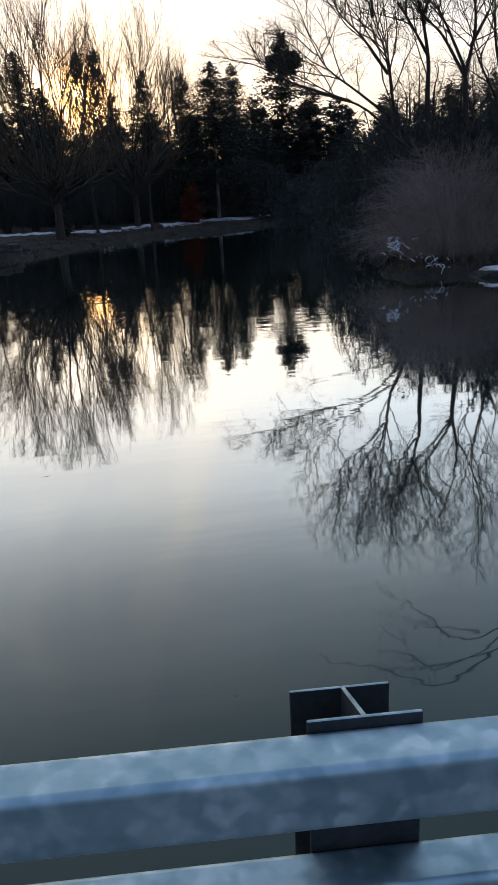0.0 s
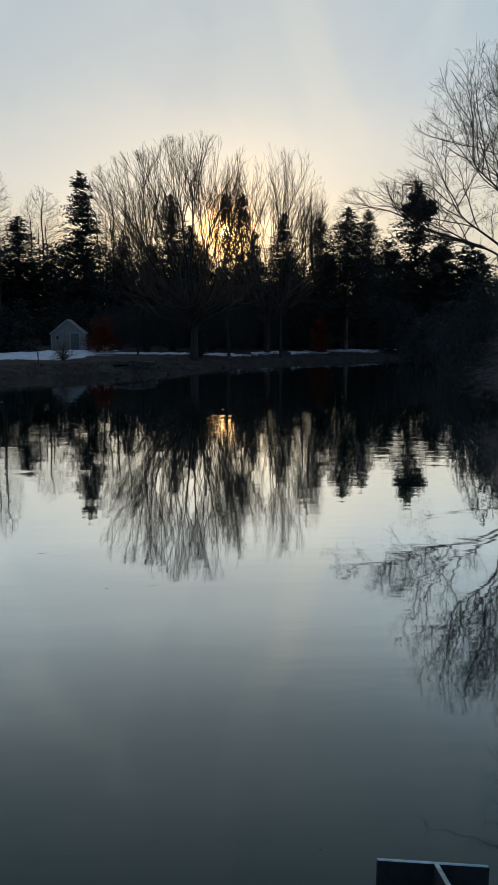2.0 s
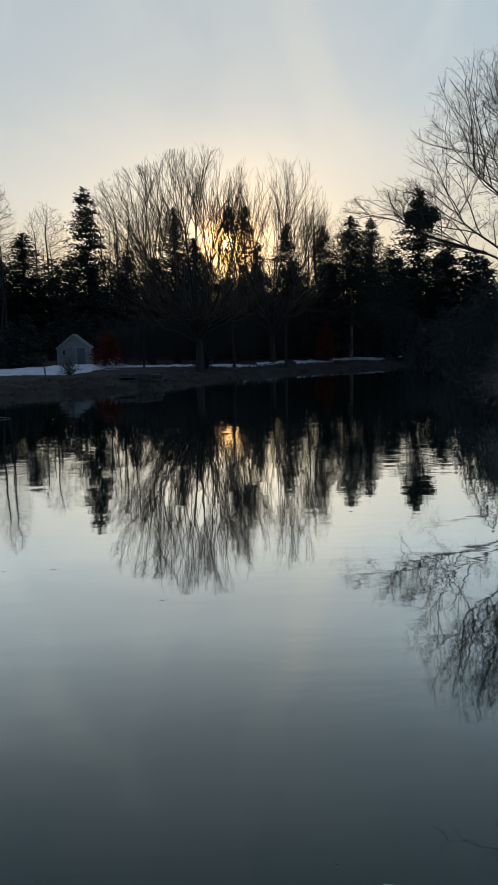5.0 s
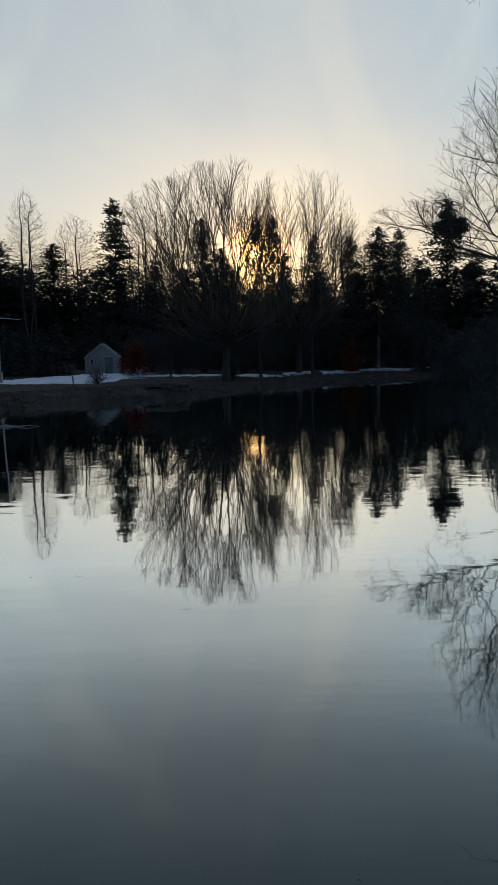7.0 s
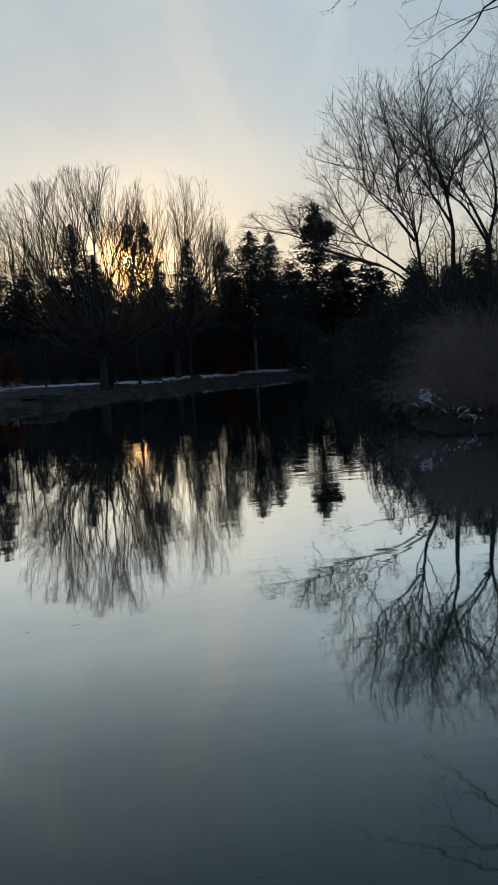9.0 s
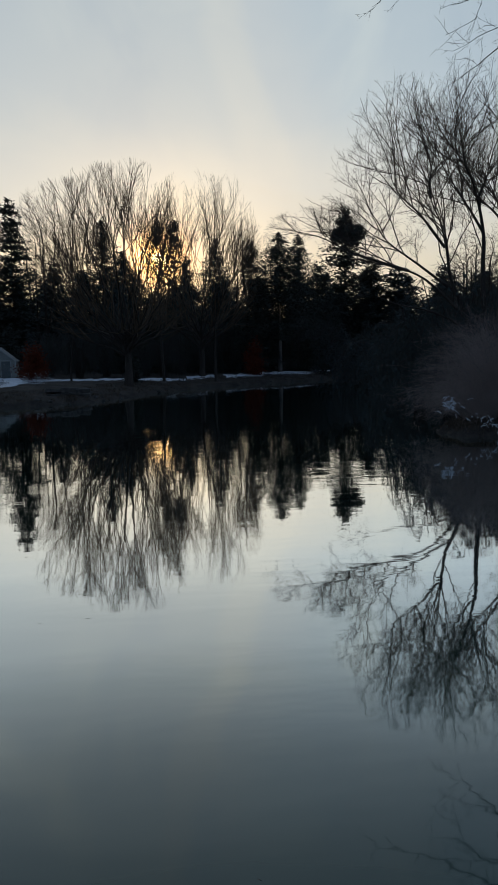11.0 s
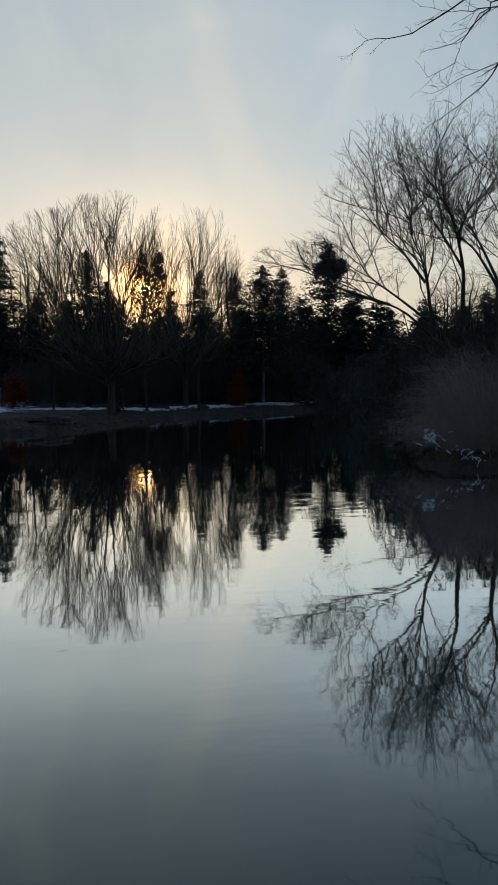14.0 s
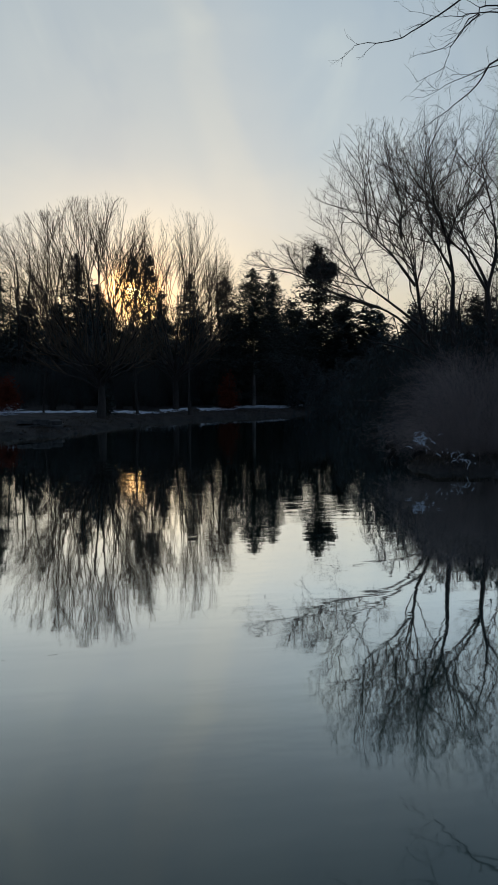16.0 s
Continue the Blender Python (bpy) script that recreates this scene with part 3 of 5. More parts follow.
def ramify(out, line, level, cfg, holds, rng, core=None):
    """Side branches of a line of (points, first radius, last radius), level by level, each ending at the crown's edge."""
    pts, r0, r1 = line
    ways, n = along(pts), len(pts) - 1
    lo, hi = cfg["angle"][level]
    for k in range(cfg["kids"][level]):
        s = cfg["bare"][level] + (1 - cfg["bare"][level]) * (k + rng.random()) / cfg["kids"][level]
        i = min(int(s * n), n - 1)
        p, a = pts[i].lerp(pts[i + 1], s * n - i), radians(rng.uniform(lo, hi))
        if core and level and core(p):
            continue
        d = (ways[i] * math.cos(a) + sideways(ways[i], rng) * math.sin(a) + UP * cfg["up"][level]).normalized()
        near, far = cfg["length"][level]
        free = room(p, d, holds, far)
        l = free * rng.uniform(0.72, 1.0) if level == 0 else min(rng.uniform(near, far), free * rng.uniform(0.85, 1.1))
        if l < near * 0.35:
            continue
        steps, kink = cfg["steps"][level], cfg["kink"][level]
        new_pts, q = [p], p
        for _ in range(steps):
            d = (d + sideways(d, rng) * rng.random() * kink + UP * cfg["up"][level] * 0.3).normalized()
            q = q + d * (l / steps)
            new_pts.append(q)
        first = min(cfg["thick"][level], (r0 + (r1 - r0) * s) * 0.8)
        child = (new_pts, first, max(first * 0.45, cfg["least"]))
        out[level].append(child)
        if level + 1 < len(cfg["kids"]):
            ramify(out, child, level + 1, cfg, holds, rng, core)


def crown_of(tree, stems, cfg, holds, bark, twig, rng, core=None):
    """The stems, each a part, and the crown that springs from them. stems: (points, first radius, last radius)."""
    out = [[] for _ in cfg["kids"]]
    for n, stem in enumerate(stems):
        v, q = tubes([stem], 9)
        array_mesh("limb" if n else "trunk", v, q, bark, tree, smooth=True)
        if n or cfg.get("from_trunk"):
            ramify(out, stem, 0, cfg, holds, rng, core)
    v, q = join_tubes([(lines, 5 if k == 0 else 3) for k, lines in enumerate(out)])
    tagged(array_mesh("crown", v, q, twig, tree), kind="stuff")
    return tree


WILLOW = dict(kids=[10, 8, 4], bare=[0.42, 0.28, 0.20], angle=[(18, 52), (14, 38), (14, 34)], up=[0.22, 0.16, 0.10], length=[(3.0, 9.0), (1.4, 3.6), (0.5, 1.5)],
              steps=[6, 3, 1], kink=[0.16, 0.14, 0.12], thick=[0.044, 0.019, 0.0095], least=0.0055)


def domed_tree(name, at, size, limbs, seed, label, fork=2.6, widest=70, trunk=0.55, square=3.6, lean=0.0, cfg=WILLOW):
    """A bare tree whose limbs fan out from a low fork and end in a brush of upright twigs that fills a dome."""
    rng = random.Random(seed)
    tree = thing(name, (*at, land_at(*at)), label, "tree", "bare trees")
    hub = Vector((0, 0, fork))
    holds = dome(hub, size, square, lean, seed)
    stems = [(curve([(0, 0, -0.4), (0.1, 0, fork * 0.5), (0, 0, fork + 0.8)], 3), trunk, trunk * 0.5)]
    for k in range(limbs):
        a, c = k * 2.4 + rng.uniform(-0.3, 0.3), 1 - (1 - math.cos(radians(widest))) * (k + 0.5) / limbs
        u = Vector((math.cos(a) * math.sqrt(1 - c * c) + lean / size[2] * c, math.sin(a) * math.sqrt(1 - c * c), c)).normalized()
        foot = hub + UP * rng.uniform(-1.2, 0.6)
        tip = hub + u * room(hub, u, holds, 30) * rng.uniform(0.55, 0.80)
        pts = swoop(foot, (u * 0.85 + UP * 0.15).normalized(), tip, (u * 0.55 + UP * 0.45).normalized(), 9, rng, 0.010)
        stems.append((pts, trunk * rng.uniform(0.24, 0.36), 0.028))
    return crown_of(tree, stems, cfg, holds, BARK, TWIG_WILLOW, rng,
                    lambda p: p.z - fork < size[2] * (0.55 - 0.32 * abs(p.x) / size[0]))


def conifer_mesh(rng, height, radius, bare=0.06, per=15.0, droop=0.35, spacing=0.13, top_only=0.0, shape=0.8, tuft=0.36, ragged=0.35, whorl=0.0, broad=(0.22, 0.40)):
    """Foliage of drooping sprays, as an array of small lozenges, and the branch wood."""
    lo, wood = [], []
    off = rng.random() * 50
    for _ in range(int(per * height)):
        s = bare + (1 - bare) * rng.random() * 0.995
        z, a = s * height, rng.random() * 6.283
        if whorl:
            z = (round(z / whorl) + rng.gauss(0, 0.10)) * whorl
            s = min(0.995, max(bare, z / height))
        full = max(0.0, 1 - (s - bare) / (1 - bare)) ** shape
        lump = 1 + ragged * noise.noise(Vector((math.cos(a) * 1.3 + off, math.sin(a) * 1.3, z * 0.30)))
        r = radius * full * lump * rng.uniform(0.5, 1.08) + 0.2
        if top_only and s < top_only:
            if rng.random() < 0.88:
                continue
            r *= 0.7
        out = np.array([math.cos(a), math.sin(a)])
        rise = rng.uniform(0.0, 0.3)
        wood.append(([Vector((0, 0, z)), Vector((*(out * r * 0.5), z + r * (rise * 0.5 - droop * 0.25))), Vector((*(out * r), z + r * (rise - droop)))], 0.03, 0.008))
        n = max(3, int(r / spacing))
        for i in range(n):
            f = ((i + rng.random()) / n) ** 0.75
            c = np.array([*(out * r * f), z + r * (rise * f - droop * f * f) + rng.gauss(0, 0.2)])
            for side in (-1, 1):
                size = tuft * rng.uniform(0.6, 1.3) * (0.55 + 0.45 * (1 - f))
                b = a + side * rng.uniform(0.3, 1.35)
                way = np.array([math.cos(b), math.sin(b), rng.uniform(-0.7, 0.7)])
                acr = np.array([-math.sin(b), math.cos(b), rng.uniform(-1.1, 1.1)]) * size * rng.uniform(*broad)
                lo.append((c, c + way * size * 0.5 + acr, c + way * size * 1.1, c + way * size * 0.45 - acr))
    for i in range(16):
        c = np.array([0, 0, height * 0.975 + rng.uniform(-0.6, 0.3)])
        b = rng.random() * 6.283
        way = np.array([math.cos(b) * 0.5, math.sin(b) * 0.5, 0.8]) * 0.4
        acr = np.array([-math.sin(b), math.cos(b), 0]) * 0.09
        lo.append((c, c + way * 0.5 + acr, c + way, c + way * 0.5 - acr))
    v = np.array(lo).reshape(-1, 3)
    q = np.arange(len(v)).reshape(-1, 4)
    return v, q, wood


def conifer(name, seed, height, radius, label, mat=NEEDLES, bark=BARK, dense=False, **shape):
    rng = random.Random(seed)
    tree = thing(name, (0, 0, 0), label, "conifer", "far conifers")
    v, q, wood = conifer_mesh(rng, height, radius, **shape)
    tagged(array_mesh("foliage", v, q, mat, tree), kind="stuff")
    tv, tq = tubes([(curve([(0, 0, -0.5), (0.05, 0.03, height * 0.4), (0, 0, height * 0.99)], 4), 0.011 * height + 0.03, 0.02)], 8)
    array_mesh("trunk", tv, tq, bark, tree, smooth=True)
    if not dense:
        wv, wq = tubes(wood, 3)
        tagged(array_mesh("branch_wood", wv, wq, BARK, tree), kind="stuff")
    return tree


def bearing(az, dist):
    return dist * math.sin(radians(az)), dist * math.cos(radians(az))


def set_down(tree, az, dist, size=(1, 1), turn=0.0, sink=0.1):
    x, y = bearing(az, dist)
    tree.matrix_world = pose(x, y, land_at(x, y) - sink, 0, 0, turn) @ Matrix.Diagonal((size[0], size[0], size[1], 1))
    return tree


def another(tree, az, dist, size=(1, 1), turn=0.0, sink=0.1):
    x, y = bearing(az, dist)
    return copy_thing(tree, pose(x, y, land_at(x, y) - sink, 0, 0, turn) @ Matrix.Diagonal((size[0], size[0], size[1], 1)) @ Matrix.Diagonal((*(1 / s for s in tree.scale), 1)))


# willows on the far bank, before the sun
domed_tree("willow_tree", (-2.3, 74.0), (8.1, 6.4, 16.8), 32, 5, "huge bare spreading willow with a dome of fine twigs", 4.0, widest=72, trunk=0.5, square=4.2, lean=-2.6)
domed_tree("willow_tree", (5.9, 87.0), (7.3, 6.6, 18.9), 26, 8, "large bare willow with fanned limbs and dense twigs", 4.2, widest=64, trunk=0.42, square=3.8)

# conifers
spruce = conifer("spruce_tree", 21, 25.0, 5.2, "tall open spruce rising over the dark tree line", NEEDLES, per=17.0, droop=0.12, shape=0.60, tuft=0.40, spacing=0.12, ragged=0.6, whorl=0.85)
firs = [conifer("fir_tree", 31, 17.0, 6.2, "dark dense fir on the far bank", NEEDLES_BLUE, per=28, shape=0.78, tuft=0.23, spacing=0.10, droop=0.2, ragged=0.4),
        conifer("fir_tree", 32, 17.0, 5.2, "narrow dark fir with a bare pale lower trunk", NEEDLES, per=24, bare=0.24, bark=BARK_PALE, shape=0.72, tuft=0.24, spacing=0.10, droop=0.2, ragged=0.4),
        conifer("pine_tree", 33, 17.0, 5.8, "ragged dark pine on the far bank", NEEDLES, per=20, whorl=0.7, shape=0.66, droop=0.15, tuft=0.40, ragged=0.9, broad=(0.17, 0.32)),
        conifer("hemlock_tree", 34, 13.0, 4.6, "broad dark hemlock growing down to the ground", NEEDLES_BLUE, dense=True, per=17, bare=0.01, shape=0.42, tuft=0.62, spacing=0.34, ragged=0.5),
        conifer("hemlock_tree", 35, 13.0, 4.4, "broad dark hemlock with a ragged top", NEEDLES, dense=True, per=16, bare=0.01, shape=0.50, tuft=0.60, spacing=0.34, ragged=0.7)]
sunny = conifer("pine_tree", 36, 18.2, 2.3, "pine with a bare lower trunk standing before the sun", NEEDLES, per=22, top_only=0.84, shape=0.42, tuft=0.38)


def height_for(el, dist, x, y):
    return 4.19 + dist * math.tan(radians(el)) - land_at(x, y) + 0.1


def stand(proto, az, el, dist, base, width=1.0, first=False, turn=0.0):
    """A conifer of the given kind whose tip shows at that height angle."""
    x, y = bearing(az, dist)
    s = height_for(el, dist, x, y) / base
    f = set_down if first else another
    return f(proto, az, dist, (width, s), turn)


stand(spruce, -9.88, 10.85, 114, 25.0, 1.15, True)
stand(sunny, 0.75, 9.45, 117, 18.2, 1.0, True, 40)
stand(sunny, 1.95, 9.4, 118, 18.2, 1.4, False, 200)
stand(firs[0], -3.40, 9.44, 126, 17.0, 1.9, True)
stand(firs[1], 9.95, 8.55, 97, 17.0, 1.4, True)
stand(firs[2], -18.6, 7.9, 126, 17.0, 2.3, True)
stand(firs[2], 2.9, 6.9, 118, 17.0, 0.8, False, 70)


def broomed_pine():
    """The pine with a dense dark ball of twigs near its top."""
    tree = conifer("pine_tree", 38, 17.0, 3.4, "ragged pine with a dense dark witches' broom near its top", NEEDLES, per=20, bare=0.08, shape=0.46, droop=0.15, tuft=0.42, ragged=0.9, broad=(0.19, 0.34))
    rng, lo = random.Random(9), []
    for _ in range(2600):
        d = Vector((rng.gauss(0, 1), rng.gauss(0, 1), rng.gauss(0, 1))).normalized() * rng.random() ** 0.33
        d *= 1 + 0.5 * noise.noise(d * 2.0)
        c = Vector((0.45 + d.x * 1.6, -0.3 + d.y * 1.4, 14.2 + d.z * 1.0))
        u, w = sideways(UP, rng) * 0.33, Vector((rng.gauss(0, 0.1), rng.gauss(0, 0.1), rng.gauss(0, 0.1)))
        lo.append((c, c + u * 0.5 + w, c + u, c + u * 0.5 - w))
    v = np.array([[tuple(p) for p in quad] for quad in lo]).reshape(-1, 3)
    tagged(array_mesh("witches_broom", v, np.arange(len(v)).reshape(-1, 4), NEEDLES, tree), kind="stuff")
    return tree


stand(broomed_pine(), 14.85, 10.1, 129, 17.0, 1.7, True)
stand(firs[3], -6.9, 6.3, 128, 13.0, 1.4, True)
stand(firs[0], -1.95, 7.3, 121, 17.0, 1.6, False, 130)
stand(firs[2], -1.2, 5.8, 123, 17.0, 1.2, False, 250)
stand(firs[3], 1.7, 5.2, 118, 13.0, 0.9, False, 20)
for az, el, dist, width in [(-4.9, 5.6, 120, 1.3), (-2.2, 5.9, 100, 0.75), (-16.9, 6.0, 132, 1.35), (-19.3, 6.6, 134, 1.4), (-12.4, 5.7, 138, 1.3), (2.6, 5.8, 98, 0.5), (5.6, 4.6, 108, 0.9), (13.4, 5.4, 125, 0.95)]:
    stand(firs[3], az, el, dist, 13.0, width, False, az * 51)
for k, az, el, dist, width in [(0, -14.4, 7.6, 128, 2.5), (0, -20.4, 8.1, 124, 2.5), (2, -19.5, 7.6, 122, 2.0), (0, 5.15, 8.2, 110, 1.3), (2, 7.83, 7.9, 98, 0.85),
                               (1, 11.37, 8.4, 110, 1.05), (1, 12.8, 6.2, 118, 1.45), (2, 16.9, 6.6, 125, 1.4), (3, 18.6, 5.6, 128, 1.5), (3, -16.4, 5.8, 130, 1.6),
                               (1, 26.6, 6.2, 125, 1.35), (2, 29.5, 6.6, 126, 1.5), (3, 22.5, 5.2, 122, 1.5), (3, 25.0, 5.0, 120, 1.5), (3, 31.0, 5.0, 118, 1.6)]:
    base = 13.0 if k == 3 else 17.0
    stand(firs[k], az, el, dist, base, width, False, az * 37)
stand(firs[4], -11.2, 5.8, 140, 13.0, 1.4, True)
# the closed dark row behind
rng = random.Random(77)
for row, (dist, el) in enumerate(((138, 5.2), (150, 5.6))):
    az = -27.0 + row
    while az < 36:
        k = rng.choice((3, 4))
        low = 0.74 if -1.8 < az < 1.6 else 1.0
        stand(firs[k], az, el * low * rng.uniform(0.82, 1.1), dist + rng.uniform(-3, 3), 13.0, rng.uniform(1.35, 1.7), False, rng.uniform(0, 360))
        az += rng.uniform(2.2, 3.0)

# unseen trees added round the pond and behind the bridge, darkening railing reflections
unseen_hedge = conifer("hemlock_tree", 37, 12.0, 4.6, "unseen hemlock added round the pond to darken the railing's reflections", NEEDLES, dense=True, per=6, bare=0.01, shape=0.42, tuft=1.6, spacing=0.8, ragged=0.5)
set_down(unseen_hedge, 45, 46)
for az in range(52, 310, 9):
    another(unseen_hedge, az + rng.uniform(-2, 2), 54 + rng.uniform(-3, 6), (rng.uniform(0.95, 1.2), rng.uniform(0.85, 1.15)), rng.uniform(0, 360))

# dark undergrowth closes the gaps below the boughs
thicket = conifer("evergreen_shrub", 39, 7.0, 3.6, "dark evergreen undergrowth below the far conifers", NEEDLES, dense=True, per=24, bare=0.0, shape=0.3, tuft=0.9, spacing=0.55, ragged=0.4)
set_down(thicket, -26, 142, (1.4, 1.2))
for row, dist in enumerate((146,)):
    az = -24.0 + row * 1.3
    while az < 34:
        another(thicket, az, dist + rng.uniform(-1.5, 1.5), (rng.uniform(1.35, 1.65), rng.uniform(1.2, 1.6)), rng.uniform(0, 360))
        az += rng.uniform(2.0, 2.8)

az = -25.0
while az < 22:
    near = 86 if az < -13.5 else 99
    another(firs[3 if rng.random() < 0.5 else 4], az, near + rng.uniform(-2.0, 2.0), (rng.uniform(0.42, 0.54), rng.uniform(0.36, 0.46)), rng.uniform(0, 360))
    az += rng.uniform(1.1, 1.6)

another(thicket, -1.4, 77.5, (0.36, 0.42), 30)
for az, dist, high in [(-1.5, 97, 1.25), (0.2, 99, 1.05), (1.9, 97, 1.35), (3.4, 99, 1.2)]:
    another(thicket, az, dist, (0.8, high), az * 77)

# bare trees behind and beside
BIRCH = dict(steps=[9, 4, 3, 2], wild=[0.10, 0.22, 0.25, 0.25], lift=[0.25, 0.6, 0.5, 0.3], taper=[0.12, 0.25, 0.3, 0.4], kids=[22, 5, 4],
             bare=[0.30, 0.15, 0.1], angle=[38, 34, 32], length=[4.0, 1.7, 0.8], fall=[0.6, 0.4, 0.3], thin=[0.34, 0.4, 0.5], least=0.008)


def birch(az, dist, wide, high, leaders, count, seed, label):
    """A slender bare tree on a few upright leaders with a haze of fine twigs."""
    rng = random.Random(seed)
    x, y = bearing(az, dist)
    tree = thing("birch_tree", (x, y, land_at(x, y)), label, "tree", "bare trees")
    stems = [([Vector((0, 0, -0.4)), Vector((0, 0, 1.2))], None)]
    for k in range(leaders):
        a, off = k * 2.4 + rng.random(), wide * 0.38 * (k + 0.4) / leaders
        foot, tip = Vector((0, 0, 0.8 + 0.3 * k)), Vector((math.cos(a) * off * 1.3, math.sin(a) * off, high * rng.uniform(0.72, 0.86)))
        stems.append((swoop(foot, Vector((math.cos(a) * 0.25, math.sin(a) * 0.25, 1)).normalized(), tip, UP, 9, rng, 0.006), 0))
    goals = in_ball((0, 0, high * 0.66), (wide * 1.1, wide, high * 0.36), count, rng, 0.15, seed)
    return wood(tree, stems, goals, seed, 0.24, 0.010, BARK, TWIG, step=0.36, kill=0.34, up=0.30, keep=0.4, twigs=0.7, twig_length=0.9, first="trunk", lift=0.5)


for az, dist, wide, high, leaders, count, seed, words in [(-16.2, 104, 2.6, 23.0, 3, 2600, 41, "bare slender birch behind the dark conifers"), (-12.8, 134, 4.1, 24.6, 5, 3200, 42, "bare slender birch behind the dark conifers"),
                                                          (7.1, 98, 1.7, 19.5, 2, 1500, 43, "bare upright birch behind the far bank"), (9.2, 118, 3.6, 20.0, 4, 2300, 44, "bare pale far tree behind the conifers"),
                                                          (11.4, 122, 3.6, 18.0, 4, 2200, 45, "bare pale far tree behind the conifers"), (-7.9, 122, 5.6, 26.0, 6, 4600, 46, "bare far tree behind the conifers"),
                                                          (23.3, 62, 2.2, 10.5, 4, 1000, 49, "slender bare tree between the great trunks"), (25.5, 60, 2.0, 11.5, 4, 1000, 50, "slender bare tree between the great trunks"),
                                                          (27.6, 63, 2.4, 12.0, 4, 1100, 51, "slender bare tree between the great trunks"), (30.0, 60, 2.4, 11.5, 4, 1100, 52, "slender bare tree between the great trunks"),
                                                          (24.0, 84, 3.4, 15.0, 4, 1700, 47, "bare far tree behind the dark shrubs"), (28.5, 86, 3.4, 15.5, 4, 1700, 48, "bare far tree behind the dark shrubs")]:
    birch(az, dist, wide, high, leaders, count, seed, words)


# the great bare trees above the inlet: trunk and limbs as offsets across, back and up from the foot
MAPLE = dict(kids=[11, 6, 4, 2], bare=[0.20, 0.15, 0.12, 0.1], angle=[(25, 58), (26, 52), (25, 50), (30, 60)], up=[0.14, 0.12, 0.08, 0.05],
             length=[(2.0, 5.6), (1.0, 2.8), (0.5, 1.4), (0.2, 0.5)], steps=[7, 5, 3, 2], kink=[0.34, 0.36, 0.34, 0.3], thick=[0.038, 0.018, 0.010, 0.0065], least=0.0045, from_trunk=True)


def maple(at, stems, parts, thick, seed, label):
    rng = random.Random(seed)
    tree = thing("maple_tree", (*at, land_at(*at)), label, "tree", "bare trees")
    lines = [(curve(points, 4), thick if k == 0 else thick * 0.46, 0.010) for k, points in enumerate(stems)]
    return crown_of(tree, lines, MAPLE, balls(parts, 8.4, seed), BARK, TWIG, rng)


maple((17.1, 40.5), [[(2.3, 0, -0.4), (1.7, 0, 3.2), (0.9, 0, 5.8), (-0.1, 0, 8.1), (-0.4, 0, 9.8), (-0.8, 0, 11.3), (-1.4, 0, 12.6), (-1.9, 0.5, 15.0)],
                     [(-1.4, 0, 12.6), (-1.3, 0.3, 13.9), (-1.0, 0.3, 15.3)],
                     [(0.7, 0, 6.1), (-1.7, -0.3, 8.1), (-3.1, 1.6, 9.2), (-4.2, 3.1, 10.3), (-4.8, 4.0, 11.7)],
                     [(-2.4, 0.6, 8.7), (-5.0, 3.0, 10.0), (-6.8, 4.6, 11.2), (-9.6, 6.2, 12.0)],
                     [(0.2, 0, 7.4), (-1.9, 0.6, 9.1), (-3.0, 2.6, 10.6), (-3.6, 3.2, 11.9), (-4.4, 3.4, 13.6)],
                     [(-0.5, 0, 9.9), (-1.8, 0.5, 11.8), (-2.7, 1.6, 13.2), (-3.5, 2.0, 15.2)],
                     [(-0.3, 0, 9.2), (-0.9, -1.0, 10.5), (-1.6, -1.9, 11.6)],
                     [(1.0, 0, 5.3), (-1.3, -0.5, 6.3), (-3.0, 1.1, 6.9), (-4.4, 3.0, 7.8)]],
      [((-1.9, 0.6, 12.2), (5.2, 4.2, 7.4)), ((-5.6, 4.4, 9.9), (5.4, 2.6, 3.6))], 0.20, 61, "tall bare many-branched tree leaning out over the inlet")
maple((18.8, 39.5), [[(0, 0, -0.4), (-0.2, 0, 3.9), (-0.4, 0, 7.6), (-0.4, 0, 9.5), (-0.8, 0, 11.5), (-1.4, 0, 13.0), (-2.1, 0.8, 14.6), (-2.6, 1.7, 15.9)],
                     [(-0.4, 0, 9.7), (-1.8, -0.3, 11.5), (-2.4, 0.8, 12.8)],
                     [(-0.8, 0, 11.5), (-0.2, 0.3, 12.6), (0.3, 0.4, 13.7)],
                     [(-1.4, 0, 13.0), (-1.5, 0.4, 14.0), (-1.3, 0.6, 15.2)]],
      [((-1.2, 0, 12.8), (4.1, 3.2, 6.6))], 0.20, 62, "tall bare tree with a forked trunk above the inlet")
maple((21.2, 38.8), [[(0, 0, -0.4), (-0.7, 0, 3.9), (-1.0, 0, 7.6), (-1.0, 0, 8.5), (-0.6, 0, 10.5), (-0.8, 0, 12.4), (-1.5, 0, 14.7), (-2.1, 0.7, 16.3)],
                     [(-1.0, 0, 8.2), (-2.2, 0.4, 10.3), (-2.6, 1.2, 11.1), (-3.2, 2.1, 12.3)],
                     [(-1.0, 0, 8.5), (-1.9, 0.6, 10.8), (-2.3, 1.5, 12.2), (-2.5, 2.1, 13.5)],
                     [(-0.8, 0, 9.7), (0.5, 0.3, 11.8), (1.4, 0.4, 14.4), (1.7, 0.4, 16.6)]],
      [((-0.2, 0, 13.4), (4.8, 3.3, 7.3))], 0.21, 63, "tall bare tree with a forked trunk above the inlet")
